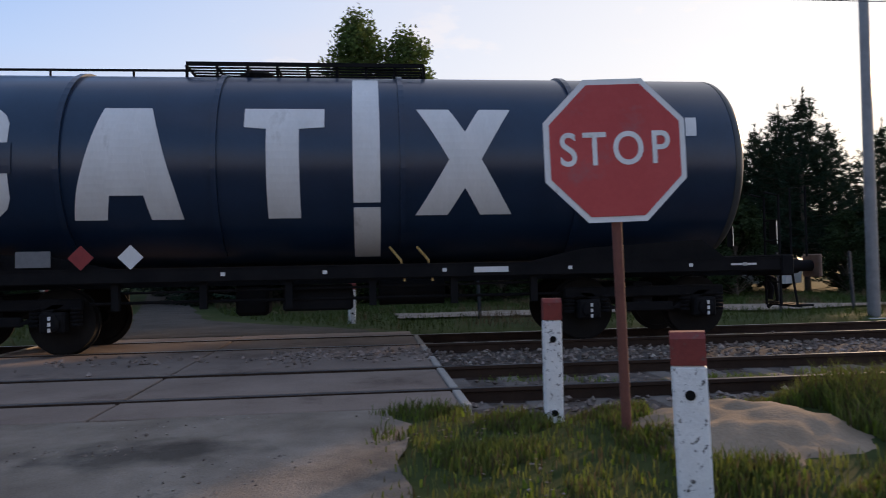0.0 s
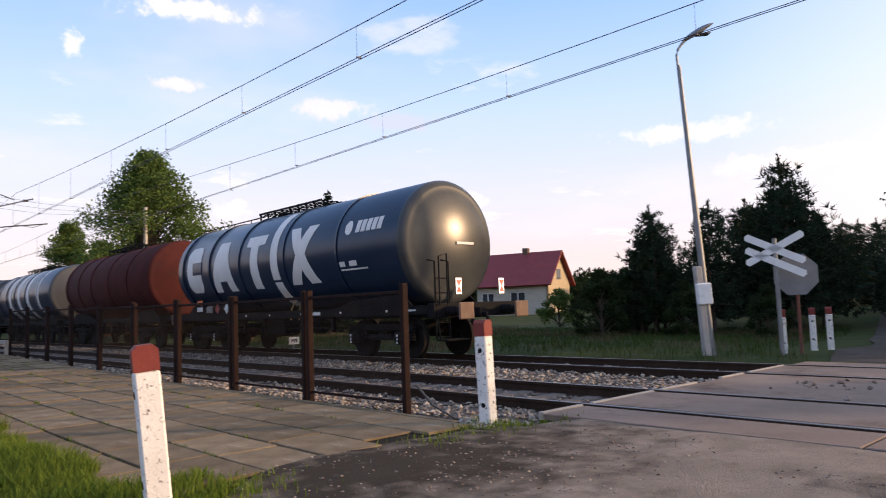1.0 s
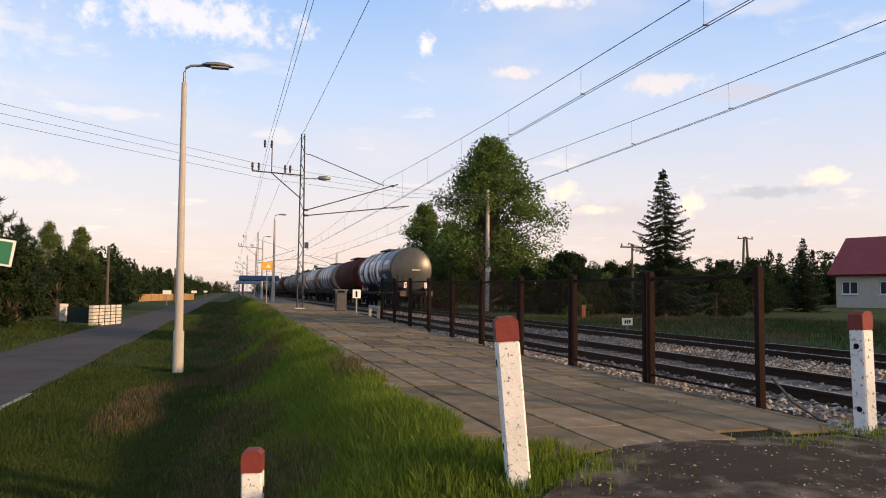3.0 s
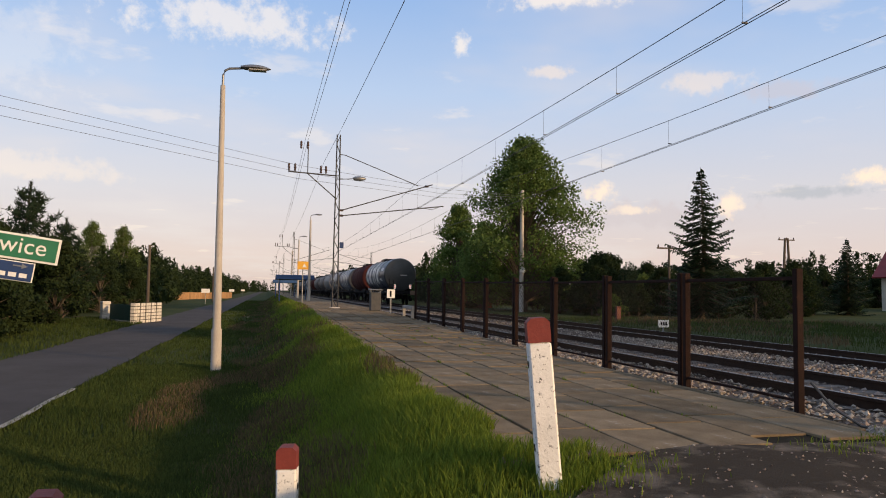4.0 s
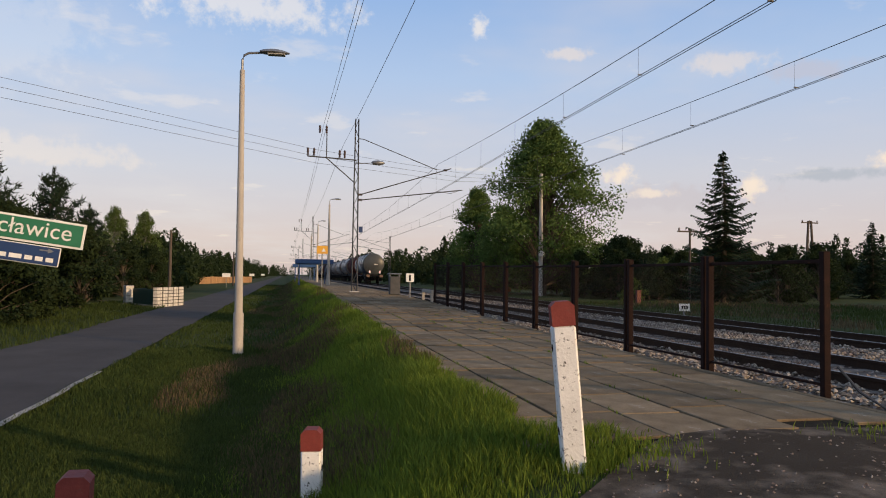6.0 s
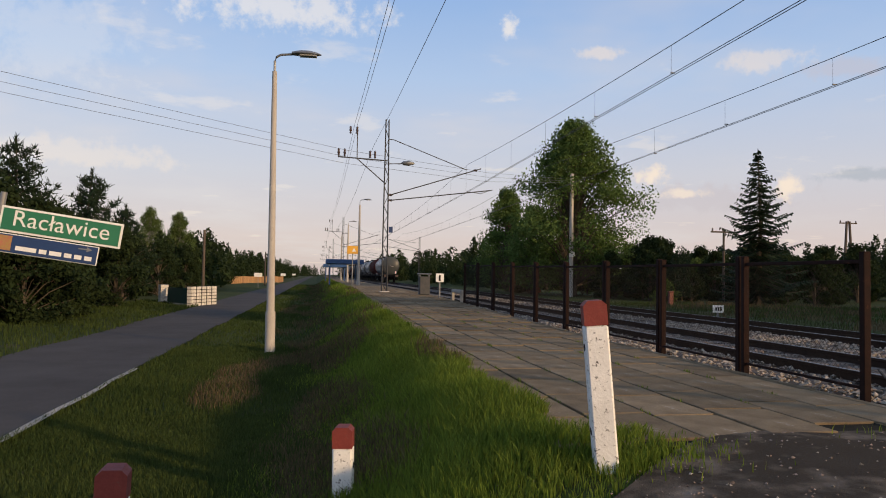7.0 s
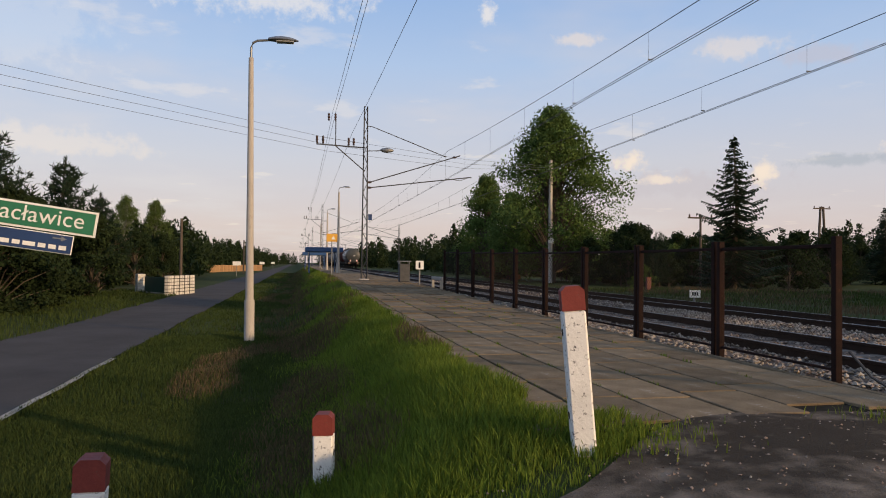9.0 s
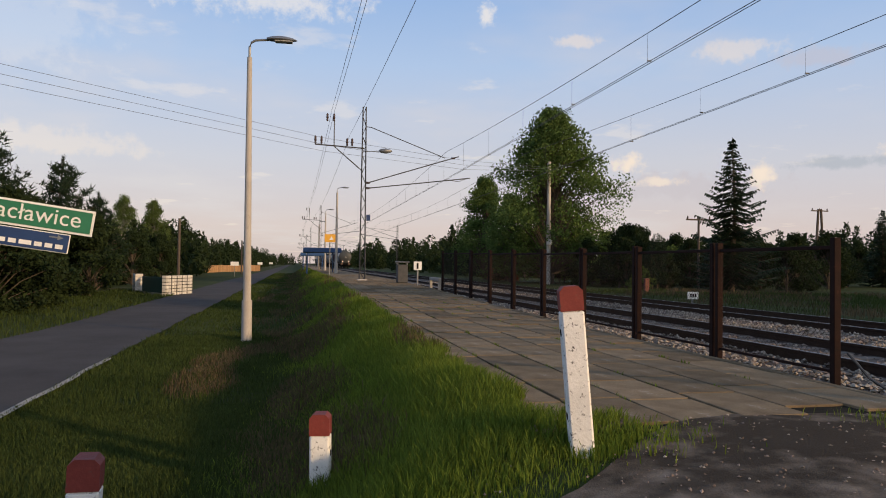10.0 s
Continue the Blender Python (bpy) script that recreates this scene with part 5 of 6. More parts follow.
    for x, y in ((25.5, -3.0), (23.2, -3.3), (24.4, -4.0), (22.4, -4.8), (26.2, -5.0), (22.2, -6.6), (27.5, -1.2), (21.5, -9.0), (31.0, -1.5), (34.0, 0.0)):
        put(bush, x, y, 1.3)
    # a closed row of trees where the lane bends, and beyond the path
    for k in range(9):
        put(p2, 62 + rng.uniform(-2, 3), 6.5 + 1.9 * k, rng.uniform(0.8, 1.1))
        put(bush, 60 + rng.uniform(-1, 2), 6.5 + 1.9 * k, rng.uniform(0.9, 1.2))
    for k in range(12):
        put(rng.choice((p2, p3)), 74 + rng.uniform(-3, 8), 8 + 1.9 * k, rng.uniform(0.7, 0.95))
    for k in range(16):
        a = radians(-22 - 1.6 * k)
        q = rng.uniform(37, 44)
        put(rng.choice((p3, p3, sp)), -6.7 + q * math.cos(a), -5.3 + q * math.sin(a), rng.uniform(0.70, 0.86) * (0.6 if k > 11 else 1.0))
    # behind the house and along the far side of the railway
    spots = []
    for k in range(210):
        x = rng.uniform(14, 150)
        y = rng.uniform(75, 135) - 0.35 * max(x - 40, 0)
        spots.append((x, y, rng.uniform(4.6, 6.0) * (1.0 + 0.25 * (x > 60)), rng.uniform(1.7, 2.5), rng.random() < 0.65))
    for k in range(90):
        x = 14 + 1.6 * k + rng.uniform(-1, 1)
        put(bush, x, 74 - 0.22 * max(x - 30, 0) + rng.uniform(-3, 3) + 0.25 * max(0, 30 - x), rng.uniform(0.9, 1.5))
    for k in range(170):
        y = rng.uniform(70, 420)
        spots.append((12.0 + rng.uniform(0, 1) ** 1.6 * 26, y, rng.uniform(4.6, 6.4) * (1 + 0.2 * (y > 150)), rng.uniform(1.8, 2.6), rng.random() < 0.4))
    for k in range(60):
        spots.append((9 + rng.uniform(0, 60), rng.uniform(430, 640), rng.uniform(7, 10), 3.4, rng.random() < 0.5))
    far_wood("far_woods_east", spots, "dark mixed woods beyond the railway")
    for x, y, s in ((13.5, 36.5, 1.15), (15.0, 38.5, 1.2), (12.2, 39.5, 0.9), (17.0, 41.0, 1.2), (23.0, 34.0, 0.9), (26.0, 37.0, 1.1), (31.0, 40.0, 1.2), (32.0, 18.6, 1.2), (36.0, 19.6, 1.2), (66.0, 45.0, 1.6), (22.0, 46.0, 1.3), (9.8, 50.0, 1.0), (29.0, 50.0, 1.2), (36.0, 55.0, 1.24), (25.0, 44.0, 1.2), (28.0, 46.0, 1.1), (32.0, 52.0, 1.2), (20.0, 40.0, 1.0), (38.0, 60.0, 1.2), (23.5, 48.0, 1.2), (17.0, 47.0, 1.2), (43.0, 63.0, 1.2), (21.0, 36.5, 0.8), (25.5, 40.0, 0.9), (46.0, 62.0, 1.5)):
        put(bush if s < 1.25 else bush2, x, y, s)
    # thicket behind the far track
    for k in range(70):
        x = rng.uniform(11.5, 44)
        y = 30 + 0.42 * x + rng.uniform(-4, 16)
        if abs((y + 4.85) / (x + 6.8) - 0.90) < 0.13:
            continue
        put(rng.choice((bush, bush2, bush2, p1, p2)), x, y, rng.uniform(0.42, 0.66))
    # left of the road
    for x, y, s, ob in ((-19.6, 38.4, 1.12, p1), (-18.0, 39.5, 0.85, p1), (-19.4, 27.5, 1.02, p2), (-21.0, 34.0, 0.85, p2), (-22.5, 28.0, 0.9, p2), (-21.9, 63.5, 0.62, birch), (-19.7, 65.0, 0.60, birch), (-24.0, 60.0, 0.7, p2)):
        put(ob, x, y, s)
    for k in range(44):
        put(bush, rng.uniform(-26, -16.3), rng.uniform(18, 36), rng.uniform(0.9, 1.45))
    for k in range(14):
        put(rng.choice((p1, p2, sp)), rng.uniform(-32, -24), rng.uniform(24, 60), rng.uniform(0.7, 0.9))
    for k in range(30):
        put(bush, rng.uniform(-28, -18), rng.uniform(40, 64), rng.uniform(0.9, 1.2))
    spots = []
    for k in range(110):
        y = 60 + 2.4 * k + rng.uniform(-1.2, 1.2)
        spots.append((-19.0 - rng.uniform(0, 3.5), y, rng.uniform(4.6, 6.2), rng.uniform(1.8, 2.5), k % 3 == 0))
    for k in range(150):
        y = rng.uniform(64, 420)
        spots.append((-17.5 - rng.uniform(0, 1) ** 1.5 * 30 - (6 if 95 < y < 150 else 0), y, rng.uniform(4.8, 7.0), rng.uniform(1.9, 2.7), rng.random() < 0.4))
    for k in range(70):
        spots.append((rng.uniform(-70, -2.5), rng.uniform(560, 640), rng.uniform(7, 10), 3.6, rng.random() < 0.4))
    far_wood("far_woods_west", spots, "dark mixed woods along the road")


plant_trees()


# ---- the goods train ----
TANK_BLUE = mat("tank_dark_blue", (0.005, 0.016, 0.038), (0.011, 0.027, 0.058), 0.28, scale=1.5, fine=30, bump=0.02)
TANK_END = mat("tank_end_grey", (0.036, 0.040, 0.042), (0.062, 0.066, 0.066), 0.30, metal=0.0, scale=2.0, fine=30, bump=0.02)
TANK_END.node_tree.nodes["Principled BSDF"].inputs["Specular IOR Level"].default_value = 0.30
TANK_RED = mat("tank_red_oxide", (0.044, 0.011, 0.010), (0.076, 0.019, 0.016), 0.86, scale=1.2, fine=25, bump=0.05, worn=(0.040, 0.018, 0.016), wear=(0.55, 0.7), wear_scale=1.5)
TANK_GREY = mat("tank_grey", (0.11, 0.11, 0.113), (0.17, 0.17, 0.172), 0.5, scale=1.2, fine=25, bump=0.03)
TANK_DARK = mat("tank_soiled_black", (0.035, 0.037, 0.042), (0.06, 0.062, 0.066), 0.5, scale=1.2, fine=25, bump=0.03)
WAGON_BLACK = mat("wagon_black", (0.005, 0.005, 0.006), (0.013, 0.012, 0.012), 0.9, scale=3, fine=40, bump=0.15)
WAGON_RUST = mat("buffer_rust", (0.10, 0.06, 0.04), (0.17, 0.11, 0.08), 0.8, scale=5, fine=50, bump=0.2)
WHEEL_STEEL = mat("wheel_steel", (0.008, 0.007, 0.007), (0.018, 0.016, 0.014), 0.86, metal=0.0, scale=4, fine=40, bump=0.05)
MARK_WHITE = mat("mark_white", (0.60, 0.58, 0.55), (0.72, 0.70, 0.67), 0.6, scale=2, fine=30, bump=0.02, worn=(0.45, 0.42, 0.38), wear=(0.6, 0.75), wear_scale=2, stretch=(1, 1, 0.3))
MARK_RED = mat("mark_red", (0.20, 0.016, 0.016), (0.28, 0.026, 0.022), 0.6, bump=0)
MARK_ORANGE = mat("mark_orange", (0.55, 0.10, 0.02), (0.65, 0.14, 0.03), 0.6, bump=0)
HOSE = mat("yellow_strap", (0.35, 0.20, 0.05), (0.45, 0.27, 0.08), 0.7, bump=0)
# tail boards are no lamps: added emission stands in for the light they reflect
TAIL_WHITE_GLOW = glow_mat("tail_board_white", (0.9, 0.85, 0.8), 0.5)
TAIL_RED_GLOW = glow_mat("tail_board_red", (0.8, 0.06, 0.04), 0.5)

TANK_R, TANK_Z, TRACK_X = 1.47, 2.68, 4.75


def band(shape, y0, y1, a0, a1, r, thick=0.012, steps=20):
    """A curved plate on the tank's side (-x) from angle a0 to a1, degrees above its middle."""
    vs, fs = [], []
    for k in range(steps + 1):
        a = radians(a0 + (a1 - a0) * k / steps)
        for rr in (r, r + thick):
            for y in (y0, y1):
                vs.append((-math.cos(a) * rr, y, TANK_Z + math.sin(a) * rr))
    for k in range(steps):
        o, p = 4 * k, 4 * k + 4
        fs += [(o + 2, o + 3, p + 3, p + 2), (o, p, p + 1, o + 1), (o, o + 2, p + 2, p), (o + 1, p + 1, p + 3, o + 3)]
    fs += [(0, 1, 3, 2), (4 * steps, 4 * steps + 2, 4 * steps + 3, 4 * steps + 1)]
    return shape.add(vs, fs)


def mark(shape, rows, r, thick=0.008):
    """A painted shape on the tank's side: rows of (height in degrees, y left, y right)."""
    vs, fs = [], []
    full = []
    for (a0, l0, r0), (a1, l1, r1) in zip(rows, rows[1:]):
        n = max(1, int(abs(a1 - a0) / 4))
        for k in range(n):
            t = k / n
            full.append((a0 + (a1 - a0) * t, l0 + (l1 - l0) * t, r0 + (r1 - r0) * t))
    full.append(rows[-1])
    for a, y0, y1 in full:
        c, s = math.cos(radians(a)), math.sin(radians(a))
        for rr in (r + 0.001, r + thick):
            for y in (y0, y1):
                vs.append((-c * rr, y, TANK_Z + s * rr))
    n = len(full) - 1
    for k in range(n):
        o, p = 4 * k, 4 * k + 4
        fs += [(o + 2, o + 3, p + 3, p + 2), (o, o + 2, p + 2, p), (o + 1, p + 1, p + 3, o + 3)]
    fs += [(0, 1, 3, 2), (4 * n, 4 * n + 2, 4 * n + 3, 4 * n + 1)]
    return shape.add(vs, fs)


def tank_shape(y0, y1, r, seg=64):
    """The round shell between the two rims."""
    return Shape().lathe([(y0, r * 0.99), (y0 + 0.04, r), (y1 - 0.04, r), (y1, r * 0.99)], (0, 0, TANK_Z), "y", seg)


def end_cap(y, r, out):
    """A dished end with a rounded rim, bulging by out along -y."""
    prof = []
    for k in range(14):
        t = k / 13
        prof.append((y - out * (0.17 + 0.20 * (1 - t * t)), max(r * 0.86 * t, 0.01)))
    for k in range(1, 9):
        t = k / 8 * math.pi / 2
        prof.append((y - out * 0.17 * math.cos(t), r * (0.86 + 0.14 * math.sin(t))))
    prof.append((y + out * 0.02, r))
    return Shape().lathe(prof, (0, 0, TANK_Z), "y", 64)


def bogie(wagon, y, detail):
    bg = part("bogie_frame", Shape(), WAGON_BLACK, wagon)
    s = Shape()
    for sx in (-1.03, 0.93):
        s.box(sx, sx + 0.10, y - 1.25, y + 1.25, 0.64, 0.80, 0.02)
        s.box(sx, sx + 0.10, y - 0.45, y + 0.45, 0.42, 0.56, 0.02)
        for d in (-1, 1):
            s.slab([(0, 0), (0.16, 0), (0.62, 0.26), (0.46, 0.26)], Matrix(((0, 0, 1, sx), (d, 0, 0, y + d * 0.40), (0, 1, 0, 0.46), (0, 0, 0, 1))), 0.10)
    s.box(-0.95, 0.95, y - 0.16, y + 0.16, 0.50, 0.86, 0.03)
    bg.data = s.mesh("bogie_frame")
    bg.data.materials.append(WAGON_BLACK)
    for d in (-0.9, 0.9):
        for sx in (-1, 1):
            w = Shape()
            w.lathe([(-0.065, 0.30), (-0.065, 0.42), (-0.05, 0.46), (0.045, 0.47), (0.05, 0.495), (0.075, 0.495), (0.08, 0.42), (0.06, 0.40), (0.05, 0.15), (0.09, 0.12), (-0.05, 0.12), (-0.04, 0.30)] if sx < 0 else
                    [(0.065, 0.30), (0.065, 0.42), (0.05, 0.46), (-0.045, 0.47), (-0.05, 0.495), (-0.075, 0.495), (-0.08, 0.42), (-0.06, 0.40), (-0.05, 0.15), (-0.09, 0.12), (0.05, 0.12), (0.04, 0.30)],
                    (sx * 0.75, y + d, 0.465), "x", 28)
            part("wheel", w, WHEEL_STEEL, bg, smooth=30)
            if detail:
                b = Shape().box(sx * 1.06 - 0.10, sx * 1.06 + 0.10, y + d - 0.17, y + d + 0.17, 0.33, 0.62, 0.03)
                b.lathe([(-0.10, 0.12), (0.10, 0.12), (0.12, 0.08)] if sx > 0 else [(-0.12, 0.08), (-0.10, 0.12), (0.10, 0.12)], (sx * 1.1, y + d, 0.47), "x", 16)
                part("axle_box", b, WAGON_BLACK, bg)
                for e in (-1, 1):
                    q = Shape()
                    for k in range(5):
                        q.lathe([(0.42 + 0.055 * k, 0.075), (0.445 + 0.055 * k, 0.085), (0.46 + 0.055 * k, 0.075)], (sx * 1.0, y + d + e * 0.27, 0), "z", 12)
                    part("axle_spring", q, WAGON_BLACK, bg)
                for zz in (0.36, 0.44, 0.52) if sx < 0 else ():
                    part("axle_mark", Shape().box(-1.245, -1.215, y + d - 0.016, y + d + 0.016, zz, zz + 0.05), MARK_WHITE, bg, "white dash on the axle box")


def tank_wagon(label, tank_mat, end_mat, length, bands, detail):
    """A bogie tank wagon, its rear buffers at y = 0 and its front ones at y = length."""
    w = thing("tank_wagon", (TRACK_X, 0, 0), label, "tank wagon", "wagons of the train")
    y0, y1 = 1.55, length - 1.55
    part("tank", tank_shape(y0, y1, TANK_R), tank_mat, w, smooth=40)
    part("tank_end", end_cap(y0, TANK_R, 1), end_mat, w, "pale soiled dished tank end", smooth=50)
    part("tank_end", end_cap(y1, TANK_R, -1), tank_mat, w, smooth=50)
    for sx in (-1.28, 1.10):
        fr = Shape().box(sx, sx + 0.18, 0.80, length - 0.80, 1.00, 1.20, 0.015)
        fr.box(sx - 0.01, sx + 0.19, 0.80, length - 0.80, 1.185, 1.205)
        part("side_beam", fr, WAGON_BLACK, w)
    for e in (0.60, length - 0.80):
        part("end_beam", Shape().box(-1.30, 1.30, e, e + 0.20, 0.92, 1.24, 0.02), WAGON_BLACK, w)
    part("centre_sill", Shape().box(-0.3, 0.3, 0.8, length - 0.8, 0.92, 1.16), WAGON_BLACK, w)
    for y in (y0 + 0.15, y1 - 2.35):
        for sx in (-1, 1):
            pts = [(-0.15, 0), (3.0, 0), (2.1, 0.20), (0.25, 0.30)] if y < length / 2 else [(-0.7, 0), (2.45, 0), (2.05, 0.30), (0.2, 0.20)]
            sd = Shape().slab(pts, Matrix(((0, 0, sx, 1.02 * sx), (1, 0, 0, y), (0, 1, 0, 1.19), (0, 0, 0, 1))), 0.05)
            part("saddle", sd, WAGON_BLACK, w)
    for k in range(5):
        y = y0 + (y1 - y0) * (0.2, 0.413, 0.63, 0.80, 0.97)[k]
        part("stiffening_ring", band(Shape(), y - 0.04, y + 0.04, -62, 242, TANK_R, 0.035, 48), tank_mat, w)
    for yy, d in ((0.0, 1), (length, -1)):
        for sx in (-0.875, 0.875):
            b = Shape()
            b.lathe([(yy + d * 0.60, 0.15), (yy + d * 0.58, 0.12), (yy + d * 0.30, 0.12), (yy + d * 0.30, 0.09), (yy + d * 0.06, 0.09)] if d > 0 else [(yy - 0.06, 0.09), (yy - 0.30, 0.09), (yy - 0.30, 0.12), (yy - 0.58, 0.12), (yy - 0.60, 0.15)], (sx, 0, 1.06), "y", 16)
            bf = part("buffer", b, WAGON_BLACK, w, smooth=40)
            hd = Shape().box(sx - 0.22, sx + 0.22, min(yy, yy + d * 0.06), max(yy, yy + d * 0.06), 0.88, 1.24, 0.02)
            part("buffer_head", hd, WAGON_RUST, bf, "rusty buffer plate")
    ys = [2.85, length - 2.85]
    for y in ys:
        bogie(w, y, detail)
    # walkway on the top
    wk = Shape()
    a, b = (6.1, 9.7) if detail else (y0 + 3.0, y1 - 3.0)
    for k in range(6):
        x = -0.43 + 0.16 * k
        wk.box(x, x + 0.05, a, b, 4.27, 4.29)
    for k in range(9):
        y = a + (b - a) * k / 8
        for x in (-0.4, 0.36):
            wk.box(x, x + 0.04, y - 0.02, y + 0.02, 4.06, 4.27)
        wk.box(-0.43, 0.43, y - 0.02, y + 0.02, 4.25, 4.27)
    for sx in (-0.45, 0.42):
        wk.box(sx, sx + 0.03, a, b, 4.26, 4.32)
    part("roof_walkway", wk, WAGON_BLACK, w)
    part("dome_lid", Shape().lathe([(4.0, 0.30), (4.20, 0.30), (4.25, 0.22), (4.26, 0.02)], (0.0, (a + b) / 2 + 0.8, 0), "z", 20), WAGON_BLACK, w)
    if detail:
        top = Shape()
        for sx in (-0.30, 0.30):
            top.tube([(sx, 9.6, 4.22), (sx, 14.0, 4.20)], 0.02, 6)
            for y in (10.5, 11.7, 12.9, 14.0):
                top.tube([(sx, y, 4.08), (sx, y, 4.2)], 0.018, 5)
        part("top_rail", top, WAGON_BLACK, w)
    for y0b, wb in bands:
        part("white_band", band(Shape(), y0b, y0b + wb, -64, 70, TANK_R), MARK_WHITE, w, "white painted band round the tank")
    # brake gear and pipes between the bogies
    g = Shape()
    g.box(-1.0, -0.5, length / 2 - 0.3, length / 2 + 0.7, 0.55, 0.92, 0.03)
    g.lathe([(length / 2 - 1.7, 0.02), (length / 2 - 1.68, 0.19), (length / 2 - 0.7, 0.19), (length / 2 - 0.68, 0.02)], (-0.55, 0, 0.78), "y", 16)
    g.tube([(-1.0, 4.2, 0.72), (-1.0, length - 4.2, 0.72)], 0.025, 6)
    g.tube([(-1.1, 4.6, 0.9), (-1.1, length - 4.6, 0.86)], 0.02, 6)
    for k in range(6):
        y = 4.6 + k * (length - 9.2) / 5
        g.box(-1.2, -1.1, y - 0.05, y + 0.05, 0.62, 1.02)
    g.box(-0.25, 0.25, length / 2 + 1.0, length / 2 + 1.5, 0.45, 0.95, 0.05)
    part("brake_gear", g, WAGON_BLACK, w)
    return w


def rear_details(w, length):
    """What only the last wagon shows: markings, ladder, end rails, tail boards."""
    s0 = 1.55
    r = TANK_R
    # four large white shapes of paint: a notched round block, a forked wedge, a hammer shape, two crossed bars
    shapes = (
        ([(-31, 10.42, 11.05), (-26, 10.28, 11.20), (-20, 10.22, 11.28), (20, 10.22, 11.28), (25, 10.28, 11.20), (30, 10.42, 11.05)],),
        ([(-33, 9.02, 9.45), (-17, 8.94, 9.37), (-17, 8.94, 9.37), (30, 8.68, 9.03)], [(-33, 8.0, 8.43), (-17, 8.08, 8.51), (30, 8.40, 8.72)], [(-19, 8.42, 9.03), (28, 8.60, 8.80)]),
        ([(-33, 6.40, 6.85), (17, 6.40, 6.85), (18, 6.05, 7.15), (30, 6.05, 7.15)],),
        ([(-32, 3.38, 3.84), (30, 4.28, 4.75)], [(-32, 4.32, 4.78), (30, 3.38, 3.84)]))
    for rows_of in shapes:
        paint = Shape()
        for i, rows in enumerate(rows_of):
            mark(paint, [(a, s0 + u, s0 + v) for a, u, v in rows], r, 0.008 + 0.0012 * i)
        part("painted_block", paint, MARK_WHITE, w, "large white painted shape")
    part("dark_notch", mark(Shape(), [(-7, s0 + 10.17, s0 + 10.84), (9, s0 + 10.17, s0 + 10.84)], r, 0.014), TANK_BLUE, w, "dark notch in the white paint")
    part("white_band", band(Shape(), s0 + 5.28, s0 + 5.66, -24, 62, r), MARK_WHITE, w, "white painted band round the tank")
    part("white_band", band(Shape(), s0 + 5.28, s0 + 5.66, -66, -27, r), MARK_WHITE, w, "soiled lower end of the white band")
    lg = Shape()
    mark(lg, [(12, s0 + 1.86, s0 + 1.96), (15, s0 + 1.78, s0 + 2.06), (22, s0 + 1.78, s0 + 2.06), (26, s0 + 1.86, s0 + 1.96)], r)
    part("emblem", lg, MARK_WHITE, w, "small white round emblem")
    for k in range(5):
        a = s0 + 1.46 - 0.212 * k
        part("painted_bar", mark(Shape(), [(13, a, a + 0.165), (25, a - 0.04, a + 0.125)], r), MARK_WHITE, w, "small white block of a painted name")
    tx = Shape()
    mark(tx, [(-18, s0 + 2.10, s0 + 2.32), (-13, s0 + 2.10, s0 + 2.32)], r)
    mark(tx, [(-18, s0 + 1.62, s0 + 1.92), (-13, s0 + 1.62, s0 + 1.92)], r)
    mark(tx, [(-22, s0 + 1.22, s0 + 2.32), (-20.5, s0 + 1.22, s0 + 2.32)], r)
    part("data_lettering", tx, MARK_WHITE, w, "bars of small white lettering")
    # hazard plates on the frame
    for y, m_, rot in ((10.9, MARK_RED, 1), (10.25, MARK_WHITE, 1)):
        s = Shape().slab([(-0.17, 0), (0, -0.17), (0.17, 0), (0, 0.17)], Matrix(((0, 0, -1, -1.31), (1, 0, 0, y), (0, 1, 0, 1.36), (0, 0, 0, 1))), 0.01)
        part("hazard_plate", s, m_, w, "diamond hazard plate")
    part("hazard_board", Shape().box(-1.32, -1.31, 12.0, 12.4, 1.50, 1.66), MARK_ORANGE, w, "orange hazard board")
    part("hazard_board", Shape().box(-1.32, -1.31, 12.0, 12.4, 1.30, 1.44), MARK_WHITE, w, "pale data board")
    part("data_plate", Shape().box(-1.295, -1.285, 11.3, 11.75, 1.24, 1.46), TANK_GREY, w)
    small = Shape()
    for y in (4.05, 5.9, 2.2, 1.35, 7.6, 9.0):
        small.box(-1.292, -1.282, y, y + 0.06, 1.08, 1.13)
    small.box(-1.292, -1.282, 5.0, 5.5, 1.06, 1.14)
    small.box(-1.292, -1.282, 1.2, 1.6, 1.09, 1.12)
    part("frame_lettering", small, MARK_WHITE, w, "small white marks on the frame")
    for y in (6.15, 6.55):
        part("strap", Shape().tube([(-1.0, y + 0.15, 1.45), (-1.2, y, 1.25), (-1.25, y - 0.05, 0.95)], 0.02, 6), HOSE, w, "yellow strap")
    # end ladder, rails and steps
    ld = Shape()
    for x in (-1.12, -0.72):
        ld.tube([(x, 0.72, 0.45), (x, 0.72, 2.15), (x, 0.95, 2.2)], 0.022, 6)
    for k in range(5):
        ld.tube([(-1.12, 0.72, 0.5 + 0.32 * k), (-0.72, 0.72, 0.5 + 0.32 * k)], 0.016, 6)
    part("ladder", ld, WAGON_BLACK, w)
    rl = Shape()
    rl.tube([(-1.15, 0.55, 1.2), (-1.15, 0.55, 2.25), (-1.15, 0.30, 2.28), (-1.15, 0.30, 1.2)], 0.018, 6)
    rl.tube([(-1.2, 0.45, 0.45), (-0.6, 0.45, 0.45)], 0.03, 6)
    rl.box(-1.22, -0.6, 0.25, 0.6, 0.44, 0.47)
    rl.tube([(-1.2, 0.5, 0.45), (-1.2, 0.6, 1.1)], 0.02, 6)
    part("shunter_step", rl, WAGON_BLACK, w)
